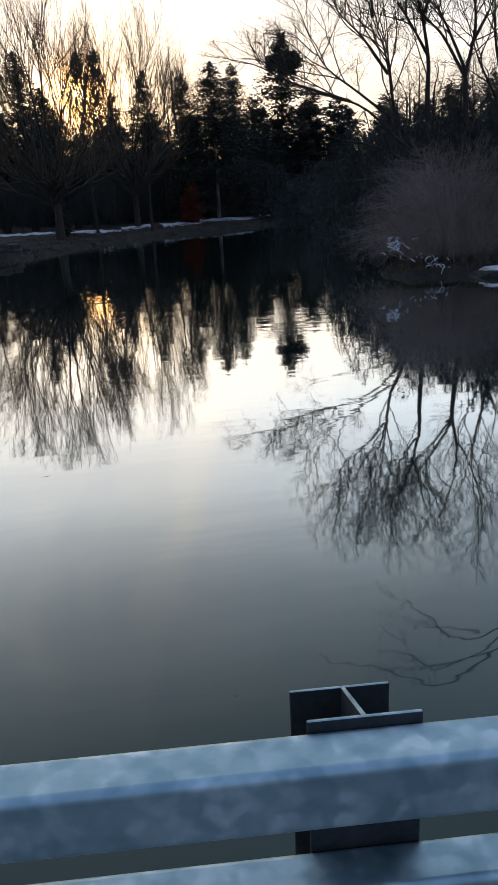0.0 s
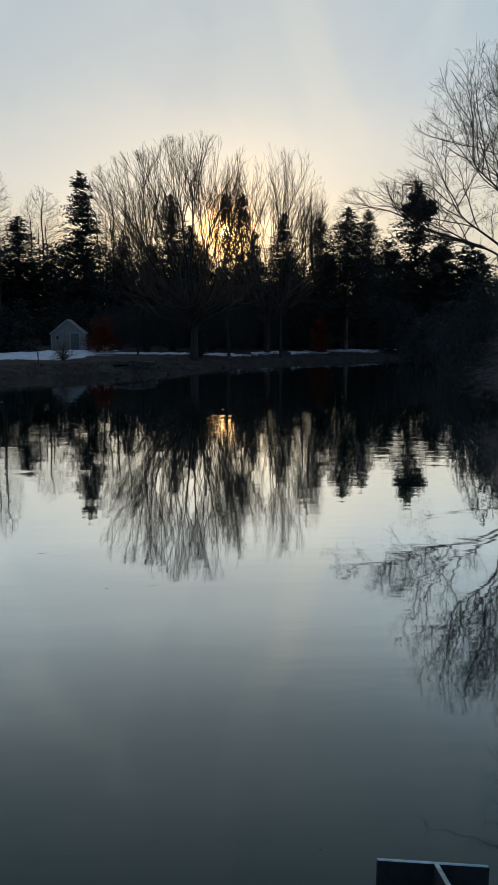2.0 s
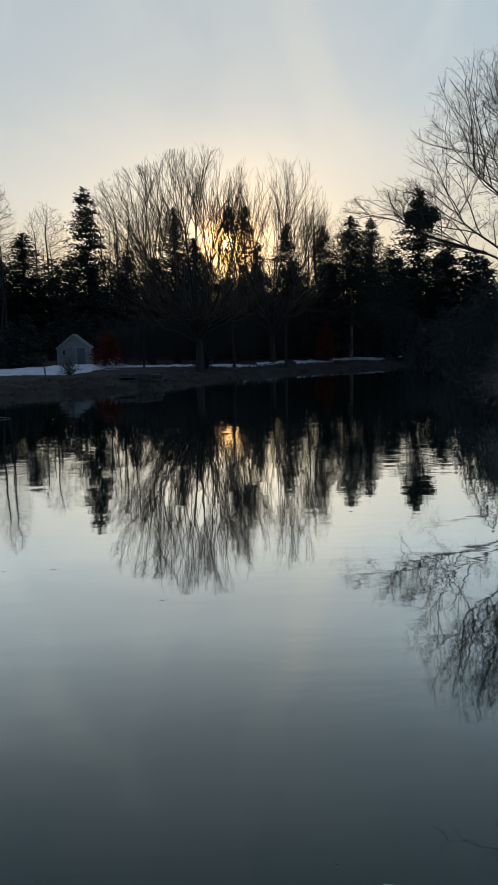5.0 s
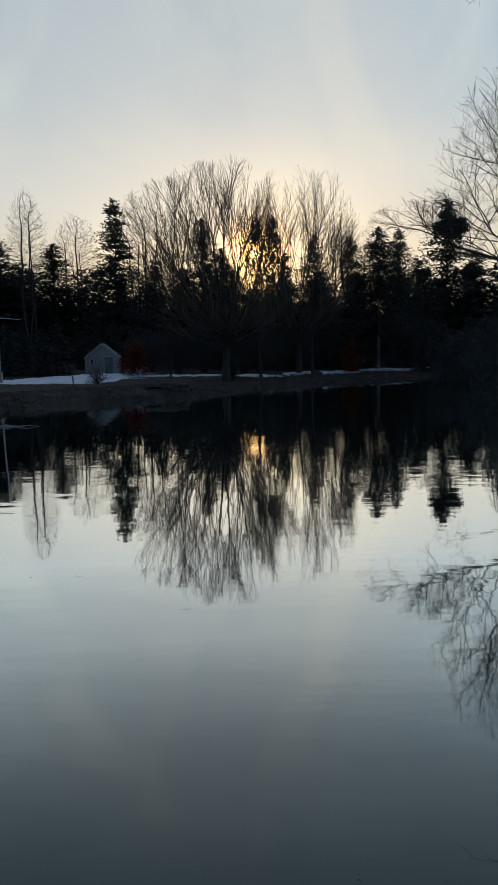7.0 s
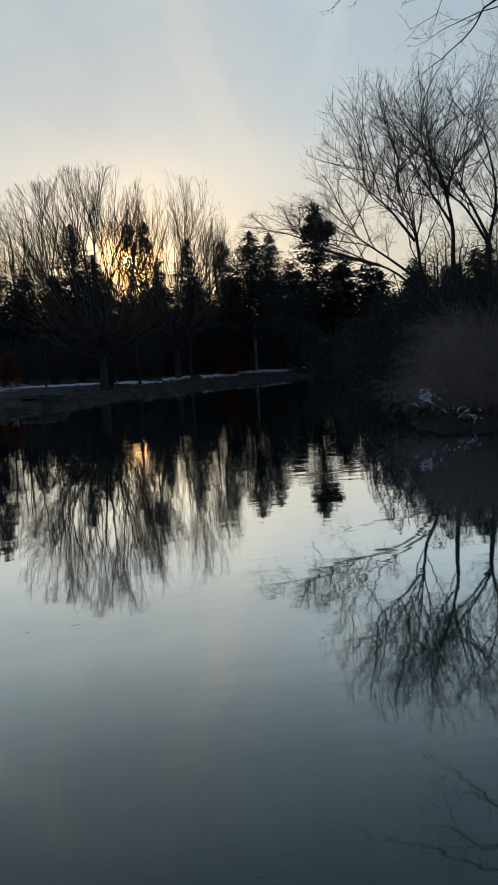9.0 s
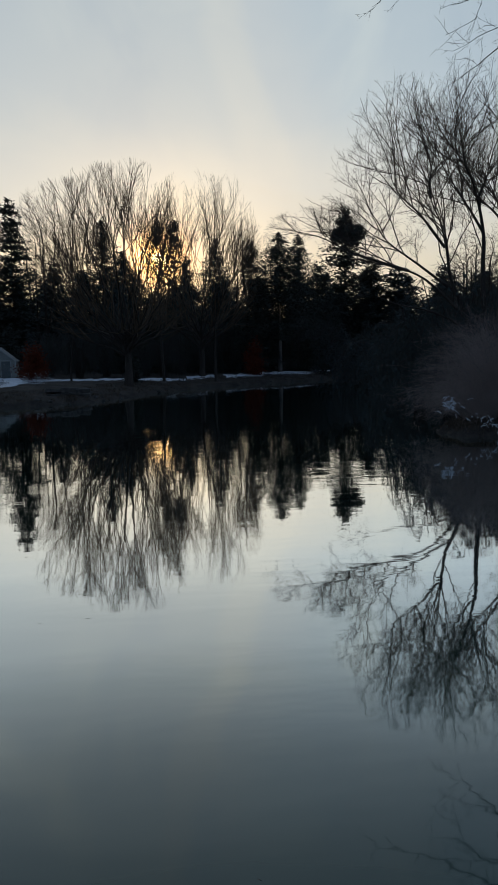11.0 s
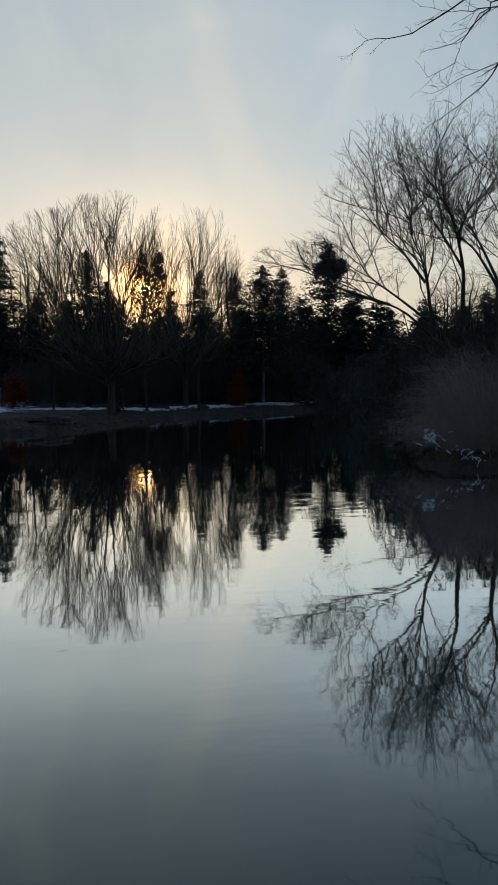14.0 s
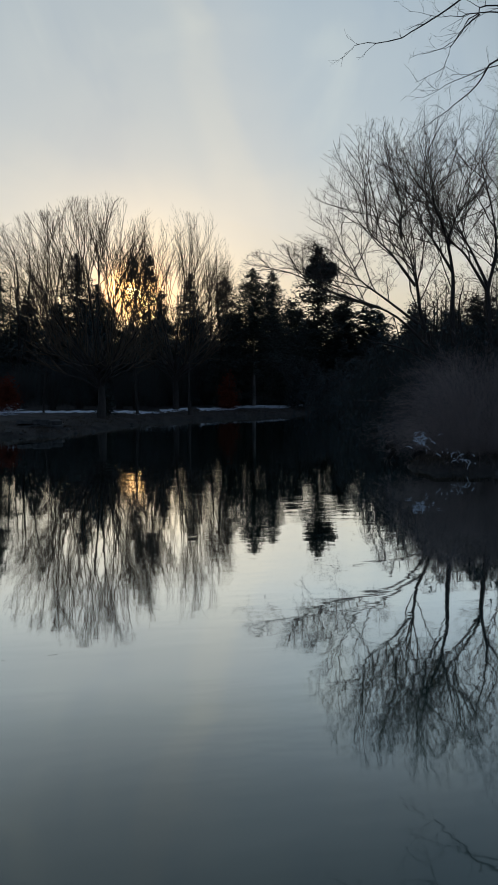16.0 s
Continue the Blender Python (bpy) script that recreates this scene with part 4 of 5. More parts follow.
maple((23.6, 41.0), [[(0, 0, -0.4), (0.2, 0, 4.0), (0.0, 0, 7.6), (-0.6, 0, 10.4), (-0.7, 0, 13.0), (-0.2, 0.2, 16.0)],
                     [(0.1, 0, 6.6), (-1.4, 0.4, 9.6), (-2.4, 0.6, 12.6)],
                     [(0.0, 0, 7.6), (1.3, -0.4, 10.4), (1.9, -0.5, 13.4)]],
      [((-0.2, 0, 12.6), (4.0, 3.4, 6.8))], 0.20, 65, "tall bare tree with a forked trunk above the inlet")


def bare_tree(name, at, stems, seed, label, cfg, bark=BARK):
    """A slender tree on a few leaning stems, which branch as cfg says."""
    rng = random.Random(seed)
    tree = thing(name, (*at, land_at(*at)), label, "tree", "bare trees")
    out = [[], [], [], []]
    for turn, lean, length, thick in stems:
        a, b = radians(turn), radians(lean)
        d = Vector((math.sin(a) * math.sin(b), math.cos(a) * math.sin(b), math.cos(b)))
        grow(out, Vector((d.x * 0.8, d.y * 0.8, -0.4)), d, length, thick, 0, cfg, rng)
    wood_parts(tree, out, bark, TWIG, (8, 4, 3, 3), "trunk")
    return tree


def great_tree(at, stems, seed, label, base):
    """A bare tree on given stems (points, radii, side branches), which branch as base says."""
    rng = random.Random(seed)
    tree = thing("maple_tree", (*at, land_at(*at)), label, "tree", "bare trees")
    out = [[] for _ in base["steps"]]
    for points, thick, end, kids in stems:
        pts = curve(points, 4)
        pts = [pts[0]] + [p + Vector((rng.gauss(0, 0.05), rng.gauss(0, 0.05), 0)) for p in pts[1:-1]] + [pts[-1]]
        out[0].append((pts, thick, end))
        if kids:
            cfg = dict(base, taper=[end / thick] + base["taper"][1:], kids=[kids] + base["kids"][1:])
            length = sum((b - a).length for a, b in zip(pts, pts[1:]))
            branch_off(out, pts, along(pts), length, thick, 0, cfg, rng)
    wood_parts(tree, out, BARK, TWIG, (9, 6, 4, 3, 3))
    return tree


# the near tree whose boughs hang into view from the bank beside the bridge
BOUGHS = dict(steps=[1, 5, 4], wild=[0, 0.30, 0.3], lift=[0, 0.1, 0.1], taper=[0.3, 0.35, 0.4], kids=[10, 2.2],
              bare=[0.35, 0.2], angle=[40, 38], length=[1.3, 0.5], fall=[0.35, 0.3], thin=[0.42, 0.6], least=0.006)
great_tree((23.5, 31.0), [([(0, 0, -0.6), (-0.3, 0, 7), (-0.5, 0, 14), (-1.0, 0, 21)], 0.5, 0.15, 0),
                          ([(-0.6, 0, 15.5), (-5.0, -1.0, 19.0), (-8.2, -1.8, 19.7), (-10.6, -2.8, 18.0), (-12.9, -3.4, 16.4), (-14.4, -3.2, 16.2), (-15.0, -3.1, 15.8)], 0.07, 0.006, 9),
                          ([(-5.0, -1.0, 18.9), (-8.6, -2.1, 18.3), (-10.4, -2.4, 17.8), (-12.1, -2.2, 18.0)], 0.04, 0.006, 10),
                          ([(-0.6, 0, 14.5), (-5.0, -1.0, 18.2), (-8.2, -1.8, 18.7), (-9.5, -2.2, 17.9), (-10.6, -2.8, 16.6), (-12.4, -3.2, 15.8)], 0.055, 0.006, 9),
                          ([(-9.2, -2.4, 18.0), (-10.5, -2.9, 16.7), (-11.1, -3.2, 15.5), (-12.2, -3.2, 14.9)], 0.03, 0.006, 6),
                          ([(-0.5, 0, 13.0), (-5.0, -1.0, 17.4), (-8.1, -1.8, 16.6), (-9.1, -2.0, 15.4), (-10.4, -2.1, 14.3), (-11.9, -2.3, 13.3)], 0.07, 0.007, 11),
                          ([(-6.0, -1.2, 17.2), (-7.9, -1.5, 16.5), (-9.8, -1.6, 15.7), (-11.2, -1.5, 15.0)], 0.035, 0.006, 12)], 64,
           "bare tree on the near bank with long overhanging boughs", BOUGHS)
# ---- the brown bush and the dark shrubs ----
def arching_shrub(name, at, count, radius, height, seed, mat, label, category, thick=0.006, kids=3, squash=1.0, full=2.7):
    """A loose mound of long arching stems with side twigs, the outermost hanging down to the ground."""
    rng = random.Random(seed)
    ob = thing(name, (*at, land_at(*at)), label, category)
    stems, twigs = [], []
    for _ in range(count):
        a, lean = rng.random() * 6.283, math.acos(rng.uniform(-0.10, 1.0))
        lump = 1 + 0.16 * noise.noise(Vector((math.cos(a) * 1.5, math.sin(a) * 1.5, lean * 1.4 + seed)))
        k = rng.uniform(0.45, 1.05) ** 0.6 * lump * (1.12 if rng.random() < 0.15 else 1.0)
        k *= (math.sin(lean) ** full + abs(math.cos(lean)) ** full) ** (-1 / full)
        tip = Vector((math.cos(a) * math.sin(lean) * radius * k, math.sin(a) * math.sin(lean) * radius * squash * k, max(rng.uniform(-0.85, 0.4), math.cos(lean) * height * k)))
        foot = Vector((tip.x, tip.y, 0)) * rng.uniform(0.05, 0.5)
        foot.z = -0.25
        crest = foot.lerp(tip, 0.55)
        crest.z = max(crest.z, tip.z * 0.75) + 0.16 * height * math.sin(lean) * rng.uniform(0.4, 1.3)
        pts = curve([foot, crest, tip], 3)
        pts = [p + Vector((rng.gauss(0, 0.11), rng.gauss(0, 0.11), rng.gauss(0, 0.09))) for p in pts]
        stems.append((pts, thick, thick * 0.4))
        ways = along(pts)
        for _k in range(kids):
            i = rng.randrange(2, len(pts))
            w = (ways[i] + sideways(ways[i], rng) * rng.uniform(0.4, 2.0)).normalized()
            l = rng.uniform(0.2, 0.65)
            twigs.append(([pts[i], pts[i] + w * l * 0.5, pts[i] + (w + UP * 0.12) * l], thick * 0.6, thick * 0.3))
    v, q = tubes(stems, 3)
    tagged(array_mesh("stem_mass", v, q, mat, ob), kind="stuff")
    v, q = tubes(twigs, 3)
    tagged(array_mesh("twig_mass", v, q, mat, ob), kind="stuff")
    return ob


arching_shrub("bush", (17.6, 34.5), 2400, 5.2, 5.0, 71, TWIG_BUSH, "dense bare brown-grey bush mounding over the bank", "bush", 0.0045, 9, squash=0.75)


def weeping_tree(at, seed, height, radius, label, leaves=8, limb_count=54, shoots=24, stout=0.09):
    rng = random.Random(seed)
    ob = thing("weeping_tree", (*at, land_at(*at)), label, "tree")
    limbs, twigs, lo = [], [], []
    for _ in range(limb_count):
        a = rng.random() * 6.283
        r, h = radius * rng.uniform(0.4, 1.0), height * rng.uniform(0.45, 1.0)
        o = Vector((math.cos(a), math.sin(a), 0))
        o2 = Vector((math.cos(a + rng.gauss(0, 0.35)), math.sin(a + rng.gauss(0, 0.35)), 0))
        pts = curve([o * rng.uniform(0, 0.4), o * r * rng.uniform(0.1, 0.3) + UP * h * rng.uniform(0.45, 0.65), o2 * r * rng.uniform(0.4, 0.65) + UP * h * rng.uniform(0.85, 1.0),
                     o2 * r * 0.85 + UP * h * rng.uniform(0.6, 0.8), o2 * r + UP * max(0.3, h * 0.72 - r * rng.uniform(0.3, 0.9))], 3)
        pts = [p + Vector((rng.gauss(0, 0.09), rng.gauss(0, 0.09), rng.gauss(0, 0.07))) for p in pts]
        limbs.append((pts, rng.uniform(stout * 0.4, stout), 0.010))
        ways = along(pts)
        for _k in range(shoots):
            i = rng.randrange(3, len(pts))
            w = (ways[i] + sideways(ways[i], rng) * 0.9 - UP * 0.5).normalized()
            l = rng.uniform(0.6, 1.8)
            q1, q2 = pts[i] + w * l * 0.5, pts[i] + (w - UP * 0.35) * l
            q2.z = max(q2.z, 0.1)
            twigs.append(([pts[i], q1, q2], 0.014 if leaves > 2 else 0.008, 0.006 if leaves > 2 else 0.004))
            for _j in range(leaves):
                c = pts[i].lerp(q2, rng.random())
                v1, v2 = sideways(UP, rng) * rng.uniform(0.12, 0.28), Vector((rng.gauss(0, 0.12), rng.gauss(0, 0.12), -rng.uniform(0.05, 0.3)))
                lo.append((c, c + v1 * 0.5 + v2 * 0.2, c + v1 + v2, c + v1 * 0.4 + v2 * 0.8))
    for line in limbs:
        v, q = tubes([line], 5)
        array_mesh("limb", v, q, BARK, ob, smooth=True)
    v, q = tubes(twigs, 3)
    tagged(array_mesh("twig_mass", v, q, TWIG if leaves > 2 else TWIG_WEEP, ob), kind="stuff")
    if leaves:
        v = np.array([[tuple(p) for p in quad] for quad in lo]).reshape(-1, 3)
        tagged(array_mesh("foliage", v, np.arange(len(v)).reshape(-1, 4), NEEDLES_BLUE, ob), kind="stuff")
    return ob


for n, (az, dist, high, wide) in enumerate([(16.9, 88, 7.4, 5.5), (19.6, 78, 7.4, 6.0)]):
    weeping_tree(bearing(az, dist), 81 + n, high, wide, "dark weeping evergreen drooping over the inlet")
for n, (az, dist, high, wide) in enumerate([(20.6, 52.5, 8.4, 4.0), (22.8, 47.5, 8.4, 3.8), (25.6, 45.0, 8.2, 4.0), (28.8, 44.0, 8.0, 4.0), (32.0, 43.0, 8.0, 4.2)]):
    weeping_tree(bearing(az, dist), 85 + n, high, wide, "weeping tree with arching dark twigs behind the brown bush", 2, 48, 46, 0.05)


# bare brown understory before the far conifers
thin_shrub = weeping_tree(bearing(-5.4, 86), 101, 6.6, 4.2, "bare brown understory tree with drooping twigs", 0, 40, 42, 0.05)
other_shrub = weeping_tree(bearing(2.4, 92), 102, 7.2, 4.4, "bare brown understory tree with drooping twigs", 0, 40, 42, 0.05)
for n, (az, dist, wide, high) in enumerate([(-7.4, 90, 0.9, 0.85), (-3.4, 88, 1.0, 1.05), (-0.4, 90, 0.9, 0.8), (0.9, 86, 0.8, 0.75), (4.0, 95, 1.0, 1.0), (5.9, 99, 1.0, 1.05), (7.6, 101, 1.0, 0.95), (9.3, 106, 1.1, 1.0), (11.6, 106, 1.1, 1.1), (13.6, 108, 1.1, 1.1)]):
    another(other_shrub if n % 2 else thin_shrub, az, dist, (wide, high), az * 67)


# ---- the grey shed ----
def build_shed():
    shed = thing("shed", (*bearing(-11.2, 88), 0), "small grey gabled shed with a plain door", "shed", turn=6.0)
    x, y = bearing(-11.2, 88)
    shed.location.z = land_at(x, y) - 0.05
    w, d, eave, peak = 3.8, 4.4, 1.95, 3.5
    # front gable wall toward the pond at y = 0, with an opening for the door
    wall = part("wall", prism([(-w / 2, 0), (0.30, 0), (0.30, 1.95), (1.28, 1.95), (1.28, 0), (w / 2, 0), (w / 2, eave), (0, peak), (-w / 2, eave)], 0.12), SIDING, shed, "grey painted board gable wall")
    z = 0.12
    while z < peak - 0.1:
        half = w / 2 if z < eave else w / 2 * (peak - z) / (peak - eave)
        spans = [(-half, 0.22), (1.36, half)] if z < 2.0 else [(-half, half)]
        for a, b in spans:
            if b - a > 0.1:
                part("board", box(b - a, 0.02, 0.145, ((a + b) / 2, -0.010, z), 0.004, 1), SIDING, wall)
        z += 0.155
    back = part("wall", prism([(-w / 2, 0), (w / 2, 0), (w / 2, eave), (0, peak), (-w / 2, eave)], 0.12), SIDING, shed)
    back.location.y = d - 0.12
    for s in (-1, 1):
        part("wall", box(0.12, d - 0.24, eave, (s * (w / 2 - 0.06), d / 2, eave / 2)), SIDING, shed)
        slope = math.atan2(peak - eave, w / 2)
        length = math.hypot(peak - eave, w / 2) + 0.16
        roof = part("roof", box(length, d + 0.5, 0.09, (0, 0, 0), 0.01, 1), ROOFING, shed, "dark grey shingled roof slope")
        roof.matrix_local = pose(s * (w / 4 + 0.07), d / 2, (peak + eave) / 2 + 0.05 - 0.06, 0, math.degrees(s * slope), 0)
        edge = part("bargeboard", box(length - 0.02, 0.04, 0.12, (0, 0, 0), 0.006, 1), TRIM, shed, "pale bargeboard")
        edge.matrix_local = pose(s * (w / 4 + 0.07), -0.235, (peak + eave) / 2 - 0.05, 0, math.degrees(s * slope), 0)
        part("corner_board", box(0.10, 0.03, eave, (s * (w / 2 - 0.04), -0.030, eave / 2), 0.004, 1), TRIM, shed)
    door = part("door", box(0.96, 0.05, 1.93, (0.79, 0.05, 0.965), 0.006, 1), SHED_DOOR, shed, "plain grey door")
    part("door_handle", box(0.03, 0.06, 0.14, (1.15, 0.0, 0.98), 0.008), TRIM, door)
    for dx in (0.26, 1.32):
        part("door_frame", box(0.09, 0.05, 2.0, (dx, -0.02, 1.0), 0.005, 1), TRIM, shed)
    part("door_frame", box(1.15, 0.05, 0.09, (0.79, -0.02, 2.03), 0.005, 1), TRIM, shed)
    window = part("window", box(0.34, 0.03, 0.62, (-1.15, -0.026, 1.45), 0.004, 1), TRIM, shed, "small pale framed window")
    part("pane", box(0.24, 0.02, 0.52, (-1.15, -0.038, 1.45)), GLASS_DARK, window)


build_shed()


# ---- the flagpole ----
def build_flagpole():
    at = bearing(-18.62, 71.5)
    pole = thing("flagpole", (*at, land_at(*at) - 0.05), "weathered white flagpole with a yardarm on a boxed foot", "flagpole")
    v, q = tubes([(curve([(0, 0, 0), (0.1, 0, 4.5), (0.3, 0, 9.0)], 3), 0.10, 0.055)], 10)
    array_mesh("mast", v, q, POLE_PAINT, pole, smooth=True)
    v, q = tubes([([Vector((-1.9, 0, 6.1)), Vector((0.15, -0.12, 5.98)), Vector((2.1, 0, 5.8))], 0.05, 0.035)], 8)
    yard = array_mesh("yardarm", v, q, POLE_PAINT, pole, smooth=True)
    v, q = tubes([([Vector((0.1, -0.12, 6.0)), Vector((-0.15, -0.2, 6.3)), Vector((-0.32, -0.2, 6.55))], 0.04, 0.03)], 6)
    array_mesh("bracket", v, q, POLE_PAINT, yard)
    for s in (-1, 1):
        part("foot_board", box(0.10, 0.30, 1.05, (s * 0.16, 0, 0.52), 0.012), POLE_PAINT, pole)


build_flagpole()


# ---- rusty shrubs, saplings ----
def leafy_shrub(name, at, height, radius, leaves, seed, mat, label, cone=True, size=0.16, thick=0.025):
    rng = random.Random(seed)
    ob = thing(name, (*at, land_at(*at)), label, "shrub")
    stems, lo = [], []
    for _ in range(60):
        a, f = rng.random() * 6.283, rng.random()
        z = height * (0.1 + 0.9 * f) * rng.uniform(0.7, 1.0)
        r = radius * ((1 - z / height) ** 0.7 if cone else math.sqrt(max(0.05, 1 - (z / height) ** 2))) * rng.uniform(0.4, 1)
        stems.append((curve([(0, 0, -0.1), (r * 0.35 * math.cos(a), r * 0.35 * math.sin(a), z * 0.5), (r * math.cos(a), r * math.sin(a), z)], 2), thick, thick * 0.25))
    for _ in range(leaves):
        s = rng.choice(stems)[0]
        i = rng.randrange(2, len(s))
        c = s[i].lerp(s[i - 1], rng.random()) + Vector((rng.gauss(0, 0.14), rng.gauss(0, 0.14), rng.gauss(0, 0.14))) * radius * 0.7
        c.z = max(c.z, 0.1)
        u, w = sideways(UP, rng) * size * rng.uniform(0.5, 1.2), Vector((rng.gauss(0, 1), rng.gauss(0, 1), rng.gauss(0, 1))).normalized() * size * 0.4
        lo.append((c, c + u * 0.5 + w, c + u, c + u * 0.5 - w))
    v, q = tubes(stems, 4)
    tagged(array_mesh("stem_mass", v, q, TWIG, ob), kind="stuff")
    v = np.array([[tuple(p) for p in quad] for quad in lo]).reshape(-1, 3)
    tagged(array_mesh("foliage", v, np.arange(len(v)).reshape(-1, 4), mat, ob), kind="stuff")
    return ob


leafy_shrub("rust_shrub", bearing(-8.7, 82), 4.4, 2.7, 6500, 91, RUST, "rust-red conical shrub still in dead leaf by the shed", True, 0.24)
leafy_shrub("rust_shrub", bearing(7.9, 92), 5.5, 2.2, 4200, 92, RUST, "dull rust-red shrub under the far trees", True, 0.24)
SPECKLE = foliage("pale_dry_leaves", (0.05, 0.045, 0.04), (0.26, 0.25, 0.24))
leafy_shrub("small_shrub", bearing(-11.6, 69), 3.0, 1.5, 1500, 93, SPECKLE, "small bare shrub with a few pale dry leaves", False, 0.12, 0.016)
leafy_shrub("small_shrub", bearing(-8.6, 74), 1.2, 2.4, 420, 94, SNOW, "low shrub dusted with snow below the rust-red shrub", False, 0.12, 0.010)


def sapling(at, height, seed, label):
    rng = random.Random(seed)
    ob = thing("sapling", (*at, land_at(*at)), label, "sapling")
    stems = []
    for _ in range(16):
        a, l = rng.random() * 6.283, rng.uniform(0.1, 0.45)
        stems.append((curve([(0, 0, -0.1), (l * 0.3 * math.cos(a), l * 0.3 * math.sin(a), height * 0.5), (l * height * 0.6 * math.cos(a), l * height * 0.6 * math.sin(a), height * rng.uniform(0.7, 1))], 3), 0.009, 0.003))
    for line in stems:
        v, q = tubes([line], 4)
        array_mesh("stem", v, q, TWIG, ob)
    return ob


sapling(bearing(-13.4, 64), 1.8, 95, "leafless sapling standing on the snowy bank")


# ---- trunks at the far water's edge ----
def lone_trunk(name, az, dist, height, thick, seed, label, mat=BARK):
    x, y = bearing(az, dist)
    return bare_tree(name, (x, y), [(rng.uniform(0, 360), 3, height, thick)], seed, label, dict(BIRCH, kids=[10, 5, 3], bare=[0.45, 0.2, 0.1]), mat)


rng = random.Random(5)
lone_trunk("ash_tree", -6.0, 80, 9, 0.12, 102, "slim dark tree on the far bank")
lone_trunk("ash_tree", 1.0, 80, 10, 0.18, 103, "dark-barked tree on the far bank")
lone_trunk("ash_tree", 5.0, 84, 10, 0.2, 104, "dark-barked tree on the far bank")


# ---- stones, grass and flotsam ----
def stone(at, size, seed, group, label="dark weathered stone at the water's edge"):
    rng = random.Random(seed)
    bm = bmesh.new()
    bmesh.ops.create_icosphere(bm, subdivisions=2, radius=0.5)
    for v in bm.verts:
        k = 1 + 0.55 * noise.noise(v.co * 2.6 + Vector((seed * 3.1, 0, 0)))
        v.co = Vector((v.co.x * size[0], v.co.y * size[1], max(v.co.z, -0.3) * size[2])) * k
    ob = part("stone", bm, STONE, None)
    ob.matrix_world = pose(*at, 0, 0, rng.uniform(0, 360))
    return tagged(ob, label, "stone", group)


rng = random.Random(12)
for i in range(40):
    p = LOOP[rng.randrange(0, 56)] + np.array([rng.uniform(-0.6, 0.6), rng.uniform(-0.1, 0.9)])
    s = rng.uniform(0.12, 0.45)
    stone((p[0], p[1], max(land_at(*p), -0.05) - 0.04), (s * 1.5, s, s * 0.8), 200 + i, "bank stones")


def build_ledge():
    """Weathered slabs heaped in uneven courses at the water's edge."""
    ob = thing("stone_ledge", (-6.9, 62.9, -0.05), "low ledge of flat dark stone slabs at the water's edge", "ledge", turn=4)
    rng = random.Random(3)
    for course, (count, reach) in enumerate(((5, 2.3), (4, 1.9), (3, 1.7))):
        for k in range(count):
            x = -reach + 2 * reach * (k + 0.5) / count + rng.uniform(-0.15, 0.15)
            bm = box(2 * reach / count * rng.uniform(0.95, 1.25), rng.uniform(1.1, 1.7), rng.uniform(0.34, 0.46), (0, 0, 0), 0.07, 2)
            for v in bm.verts:
                v.co += Vector((noise.noise(v.co * 1.7 + Vector((k, course, 0))), noise.noise(v.co * 1.7 + Vector((0, k, course))), noise.noise(v.co * 2.1 + Vector((course, 0, k))) * 0.6)) * 0.16
            slab = part("slab", bm, STONE, ob)
            slab.matrix_local = pose(x, rng.uniform(-0.25, 0.2) + 0.25 * course, 0.18 + 0.40 * course, rng.uniform(-5, 5), rng.uniform(-5, 5), rng.uniform(-14, 14))


build_ledge()


def grass_blades(name, centres, per, height, seed, label):
    rs = np.random.RandomState(seed)
    c = np.repeat(centres, per, axis=0)
    n = len(c)
    c = c + np.stack([rs.normal(0, 0.22, n), rs.normal(0, 0.22, n)], -1)
    z = land(c[:, 0], c[:, 1]) - 0.03
    keep = z > -0.06
    c, z = c[keep], z[keep]
    n = len(c)
    a, h = rs.rand(n) * 6.283, height * rs.uniform(0.5, 1.2, n)
    lean = rs.uniform(0.3, 1.3, n)
    w = np.stack([np.cos(a), np.sin(a)], -1)
    side = np.stack([-w[:, 1], w[:, 0]], -1) * 0.016
    base = np.column_stack([c, z])
    mid = np.column_stack([c + w * (h * lean * 0.35)[:, None], z + h * 0.6])
    tip = np.column_stack([c + w * (h * lean)[:, None], z + h * (1 - 0.4 * lean)])
    s3 = np.column_stack([side, np.zeros(n)])
    v = np.stack([base - s3, base + s3, mid + s3 * 0.7, mid - s3 * 0.7, mid - s3 * 0.7, mid + s3 * 0.7, tip + s3 * 0.15, tip - s3 * 0.15], 1).reshape(-1, 3)
    ob = array_mesh(name, v, np.arange(len(v)).reshape(-1, 4), GRASS)
    return tagged(ob, label, "grass", kind="stuff")


def bank_centres(count, inner, outer, seed, lo, hi):
    rs = np.random.RandomState(seed)
    k = rs.randint(lo, hi, count)
    a, b = LOOP[k], LOOP[(k + 1) % len(LOOP)]
    p = a + (b - a) * rs.rand(count, 1)
    t = b - a
    n = np.stack([-t[:, 1], t[:, 0]], -1) / np.linalg.norm(t, axis=1, keepdims=True)
    return p + n * rs.uniform(inner, outer, (count, 1))


grass_blades("dead_grass", bank_centres(1900, 0.1, 5.0, 1, 0, 60), 9, 0.22, 2, "flattened dead grass along the far bank")
grass_blades("dead_grass", bank_centres(300, 0.2, 2.0, 3, 76, 96), 8, 0.3, 4, "dead grass on the bank under the bush")


def floating_stick(at, length, turn, seed, label="thin stick floating on the still water"):
    rng = random.Random(seed)
    ob = thing("stick", (*at, -0.003), label, "stick", "floating sticks", turn)
    v, q = tubes([(curve([(-length / 2, 0, 0), (0, rng.uniform(-0.06, 0.06) * length, 0.004), (length / 2, 0, 0.0)], 3), 0.0032, 0.0015)], 6)
    array_mesh("wood", v, q, DRIFT, ob, smooth=True)


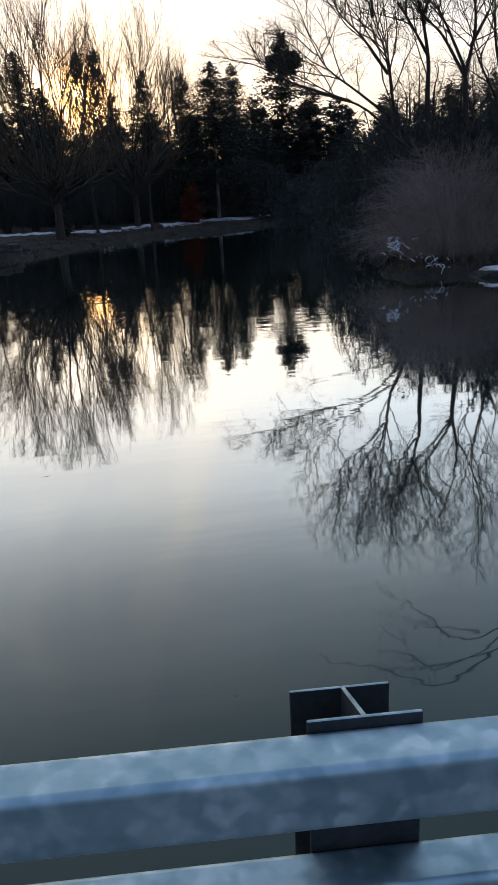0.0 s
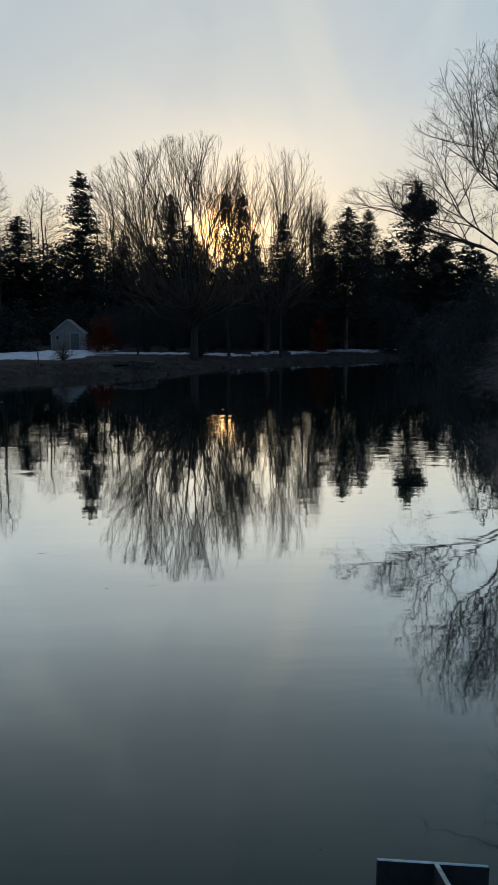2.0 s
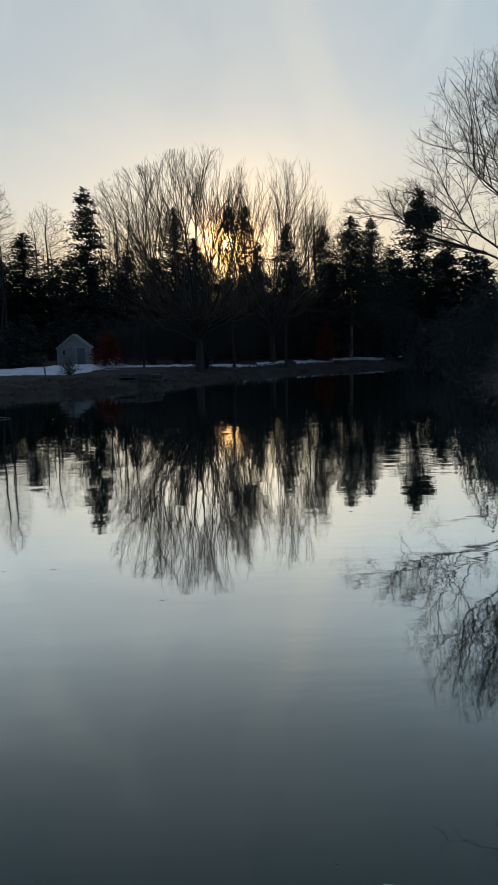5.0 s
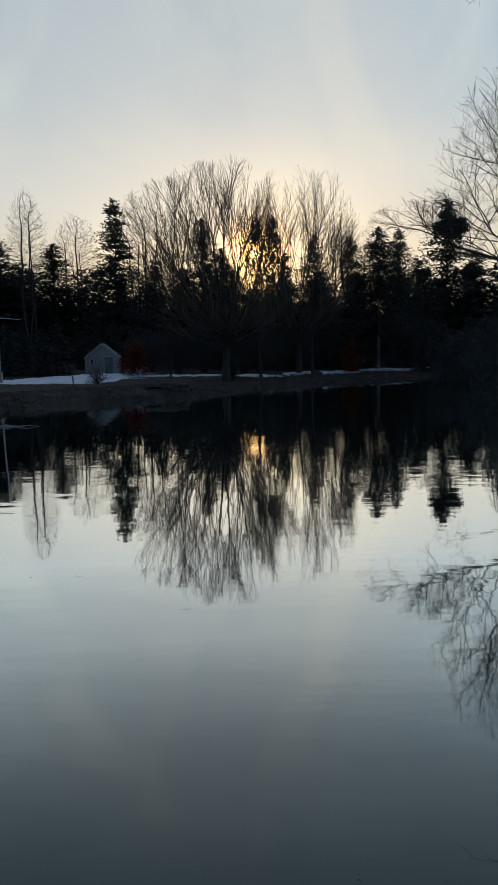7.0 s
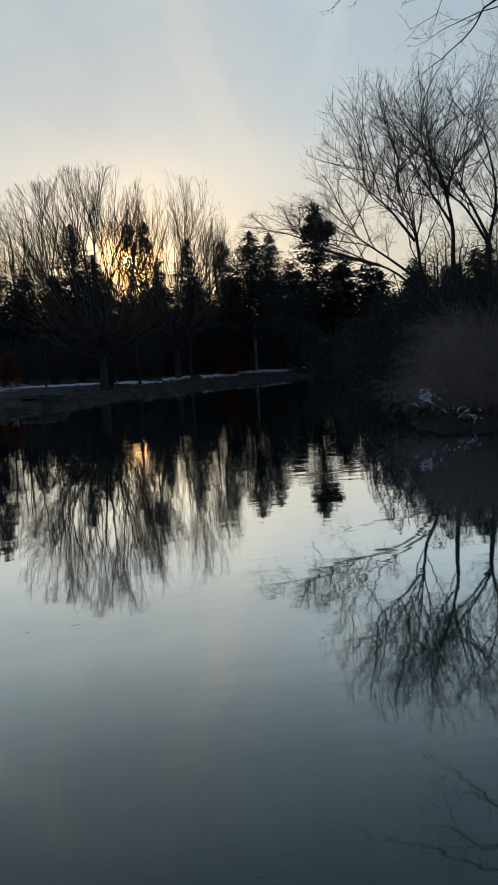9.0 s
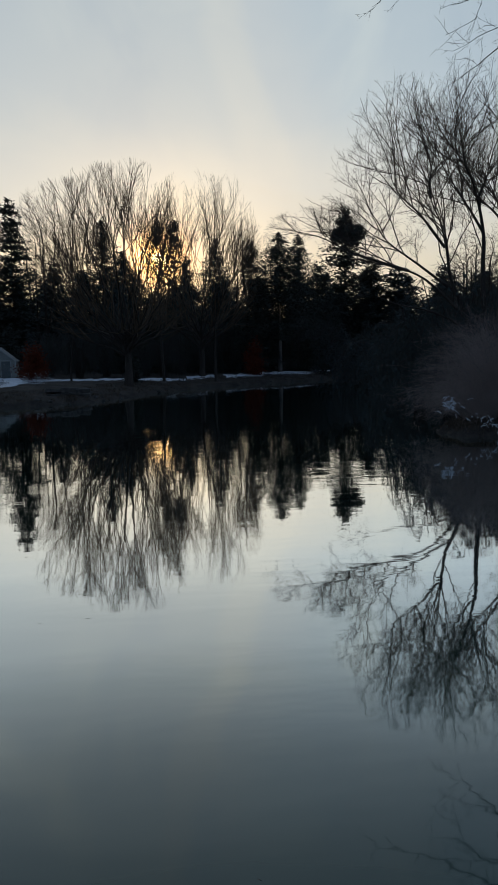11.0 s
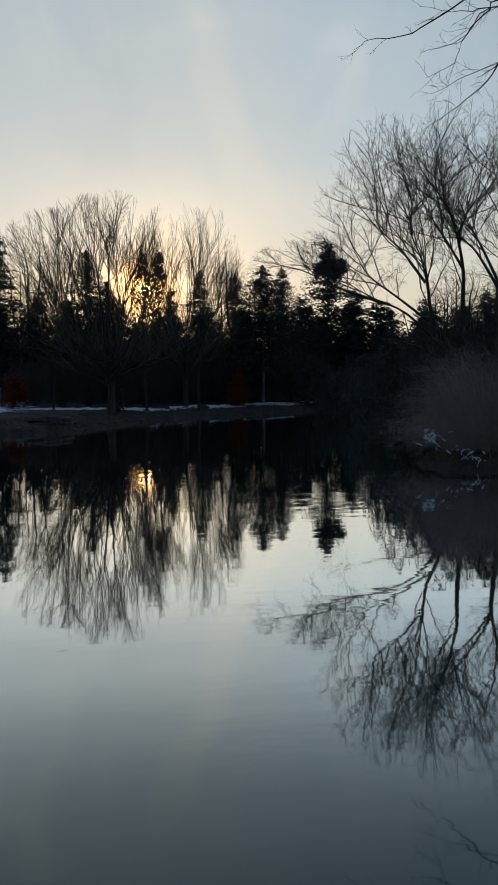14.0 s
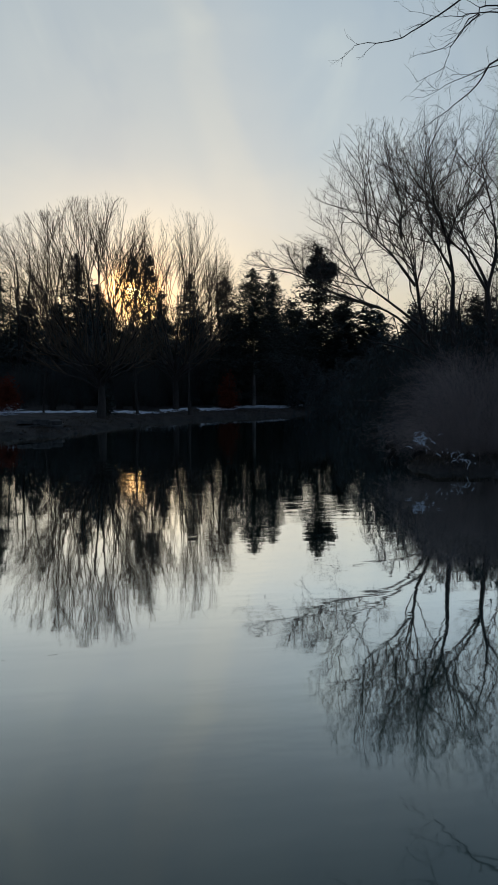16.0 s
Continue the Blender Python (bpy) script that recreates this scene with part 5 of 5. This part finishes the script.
for x, y, length, turn in [(0.77, 5.31, 0.05, -30), (-4.2, 13.3, 0.10, 20), (-3.3, 13.3, 0.22, 5), (-1.84, 11.4, 0.07, 0), (-1.1, 11.5, 0.22, 12),
                           (11.6, 39.6, 1.1, 4), (21.0, 68.0, 1.6, 3), (13.6, 37.4, 0.9, 6), (14.0, 35.2, 0.6, -20), (10.5, 39.3, 0.8, 0)]:
    floating_stick((x, y), length, turn, int(abs(x * 31) + y))


def build_log():
    """The half-sunk log with dead reeds off the near shore."""
    ob = thing("sunken_log", (-14.0, 40.6, 0.0), "half-sunk log with ice and dead reeds at the water's edge", "log", turn=4)
    v, q = tubes([(curve([(-2.6, 0.1, -0.04), (-0.8, 0, 0.01), (0.8, 0.05, 0.0), (1.6, 0.0, -0.06)], 3), 0.11, 0.04)], 8)
    array_mesh("log", v, q, DRIFT_PALE, ob, smooth=True)
    lay = random.Random(14)
    for _ in range(26):
        x, y, l, a = lay.uniform(-2.6, 1.0), lay.gauss(0, 0.35), lay.uniform(0.3, 1.5), lay.gauss(0, 0.35)
        v, q = tubes([([Vector((x, y, 0.0)), Vector((x + l * 0.5 * math.cos(a), y + l * 0.5 * math.sin(a), lay.uniform(0.02, 0.12))), Vector((x + l * math.cos(a), y + l * math.sin(a), 0.01))], 0.03, 0.01)], 5)
        array_mesh("branch", v, q, DRIFT_PALE, ob)
    rs = random.Random(4)
    for _ in range(40):
        x = rs.uniform(-2.4, 0.4)
        v, q = tubes([([Vector((x, rs.gauss(0, 0.2), -0.05)), Vector((x + rs.gauss(0, 0.1), rs.gauss(0, 0.2), 0.3)), Vector((x + rs.gauss(0, 0.3), rs.gauss(0, 0.3), rs.uniform(0.25, 0.6)))], 0.012, 0.004)], 4)
        array_mesh("reed", v, q, GRASS, ob)


build_log()


# snow caught on low twigs of the brown bush, and a snow-capped rock beside it
def snow_lump(name, at, size, seed):
    bm = bmesh.new()
    bmesh.ops.create_icosphere(bm, subdivisions=2, radius=0.5)
    for v in bm.verts:
        k = 1 + 0.5 * noise.noise(v.co * 3.0 + Vector((seed, 0, 0))) + 0.2 * noise.noise(v.co * 8.0)
        v.co = Vector((v.co.x * size[0], v.co.y * size[1], max(v.co.z, -0.25) * size[2])) * k
    ob = part(name, bm, SNOW, None)
    ob.data.shade_smooth()
    ob.matrix_world = pose(*at)
    return ob


bush = bpy.data.objects["bush"]
rs = random.Random(15)
for count, foot, spread_x, spread_z in ((34, (13.35, 31.7, 1.5), 0.24, 0.16), (9, (14.5, 31.5, 0.85), 0.30, 0.12), (12, (15.4, 31.3, 0.62), 0.34, 0.10)):
    lines = []
    for k in range(count):
        p = Vector((foot[0] + rs.gauss(0, spread_x), foot[1] + rs.gauss(0, 0.12), foot[2] + rs.gauss(0, spread_z))) - bush.location
        way, l = Vector((rs.uniform(-1, 1), rs.uniform(-0.3, 0.3), rs.uniform(-0.5, 0.7))).normalized(), rs.uniform(0.08, 0.36)
        lines.append((curve([p, p + way * l * 0.5 + UP * 0.05 * rs.random(), p + way * l - UP * 0.04], 2), rs.uniform(0.012, 0.034), 0.008))
    v, q = tubes(lines, 5)
    tagged(array_mesh("snowy_twigs", v, q, SNOW, bush, "twigs crusted with old snow", smooth=True), kind="stuff")
rock = stone((17.9, 30.5, 0.10), (2.6, 1.3, 0.5), 330, "bank stones", "flat dark rock capped with old snow")
cap = snow_lump("snow_cap", (0.1, 0.0, 0.24), (2.0, 1.0, 0.24), 6)
cap.parent = rock
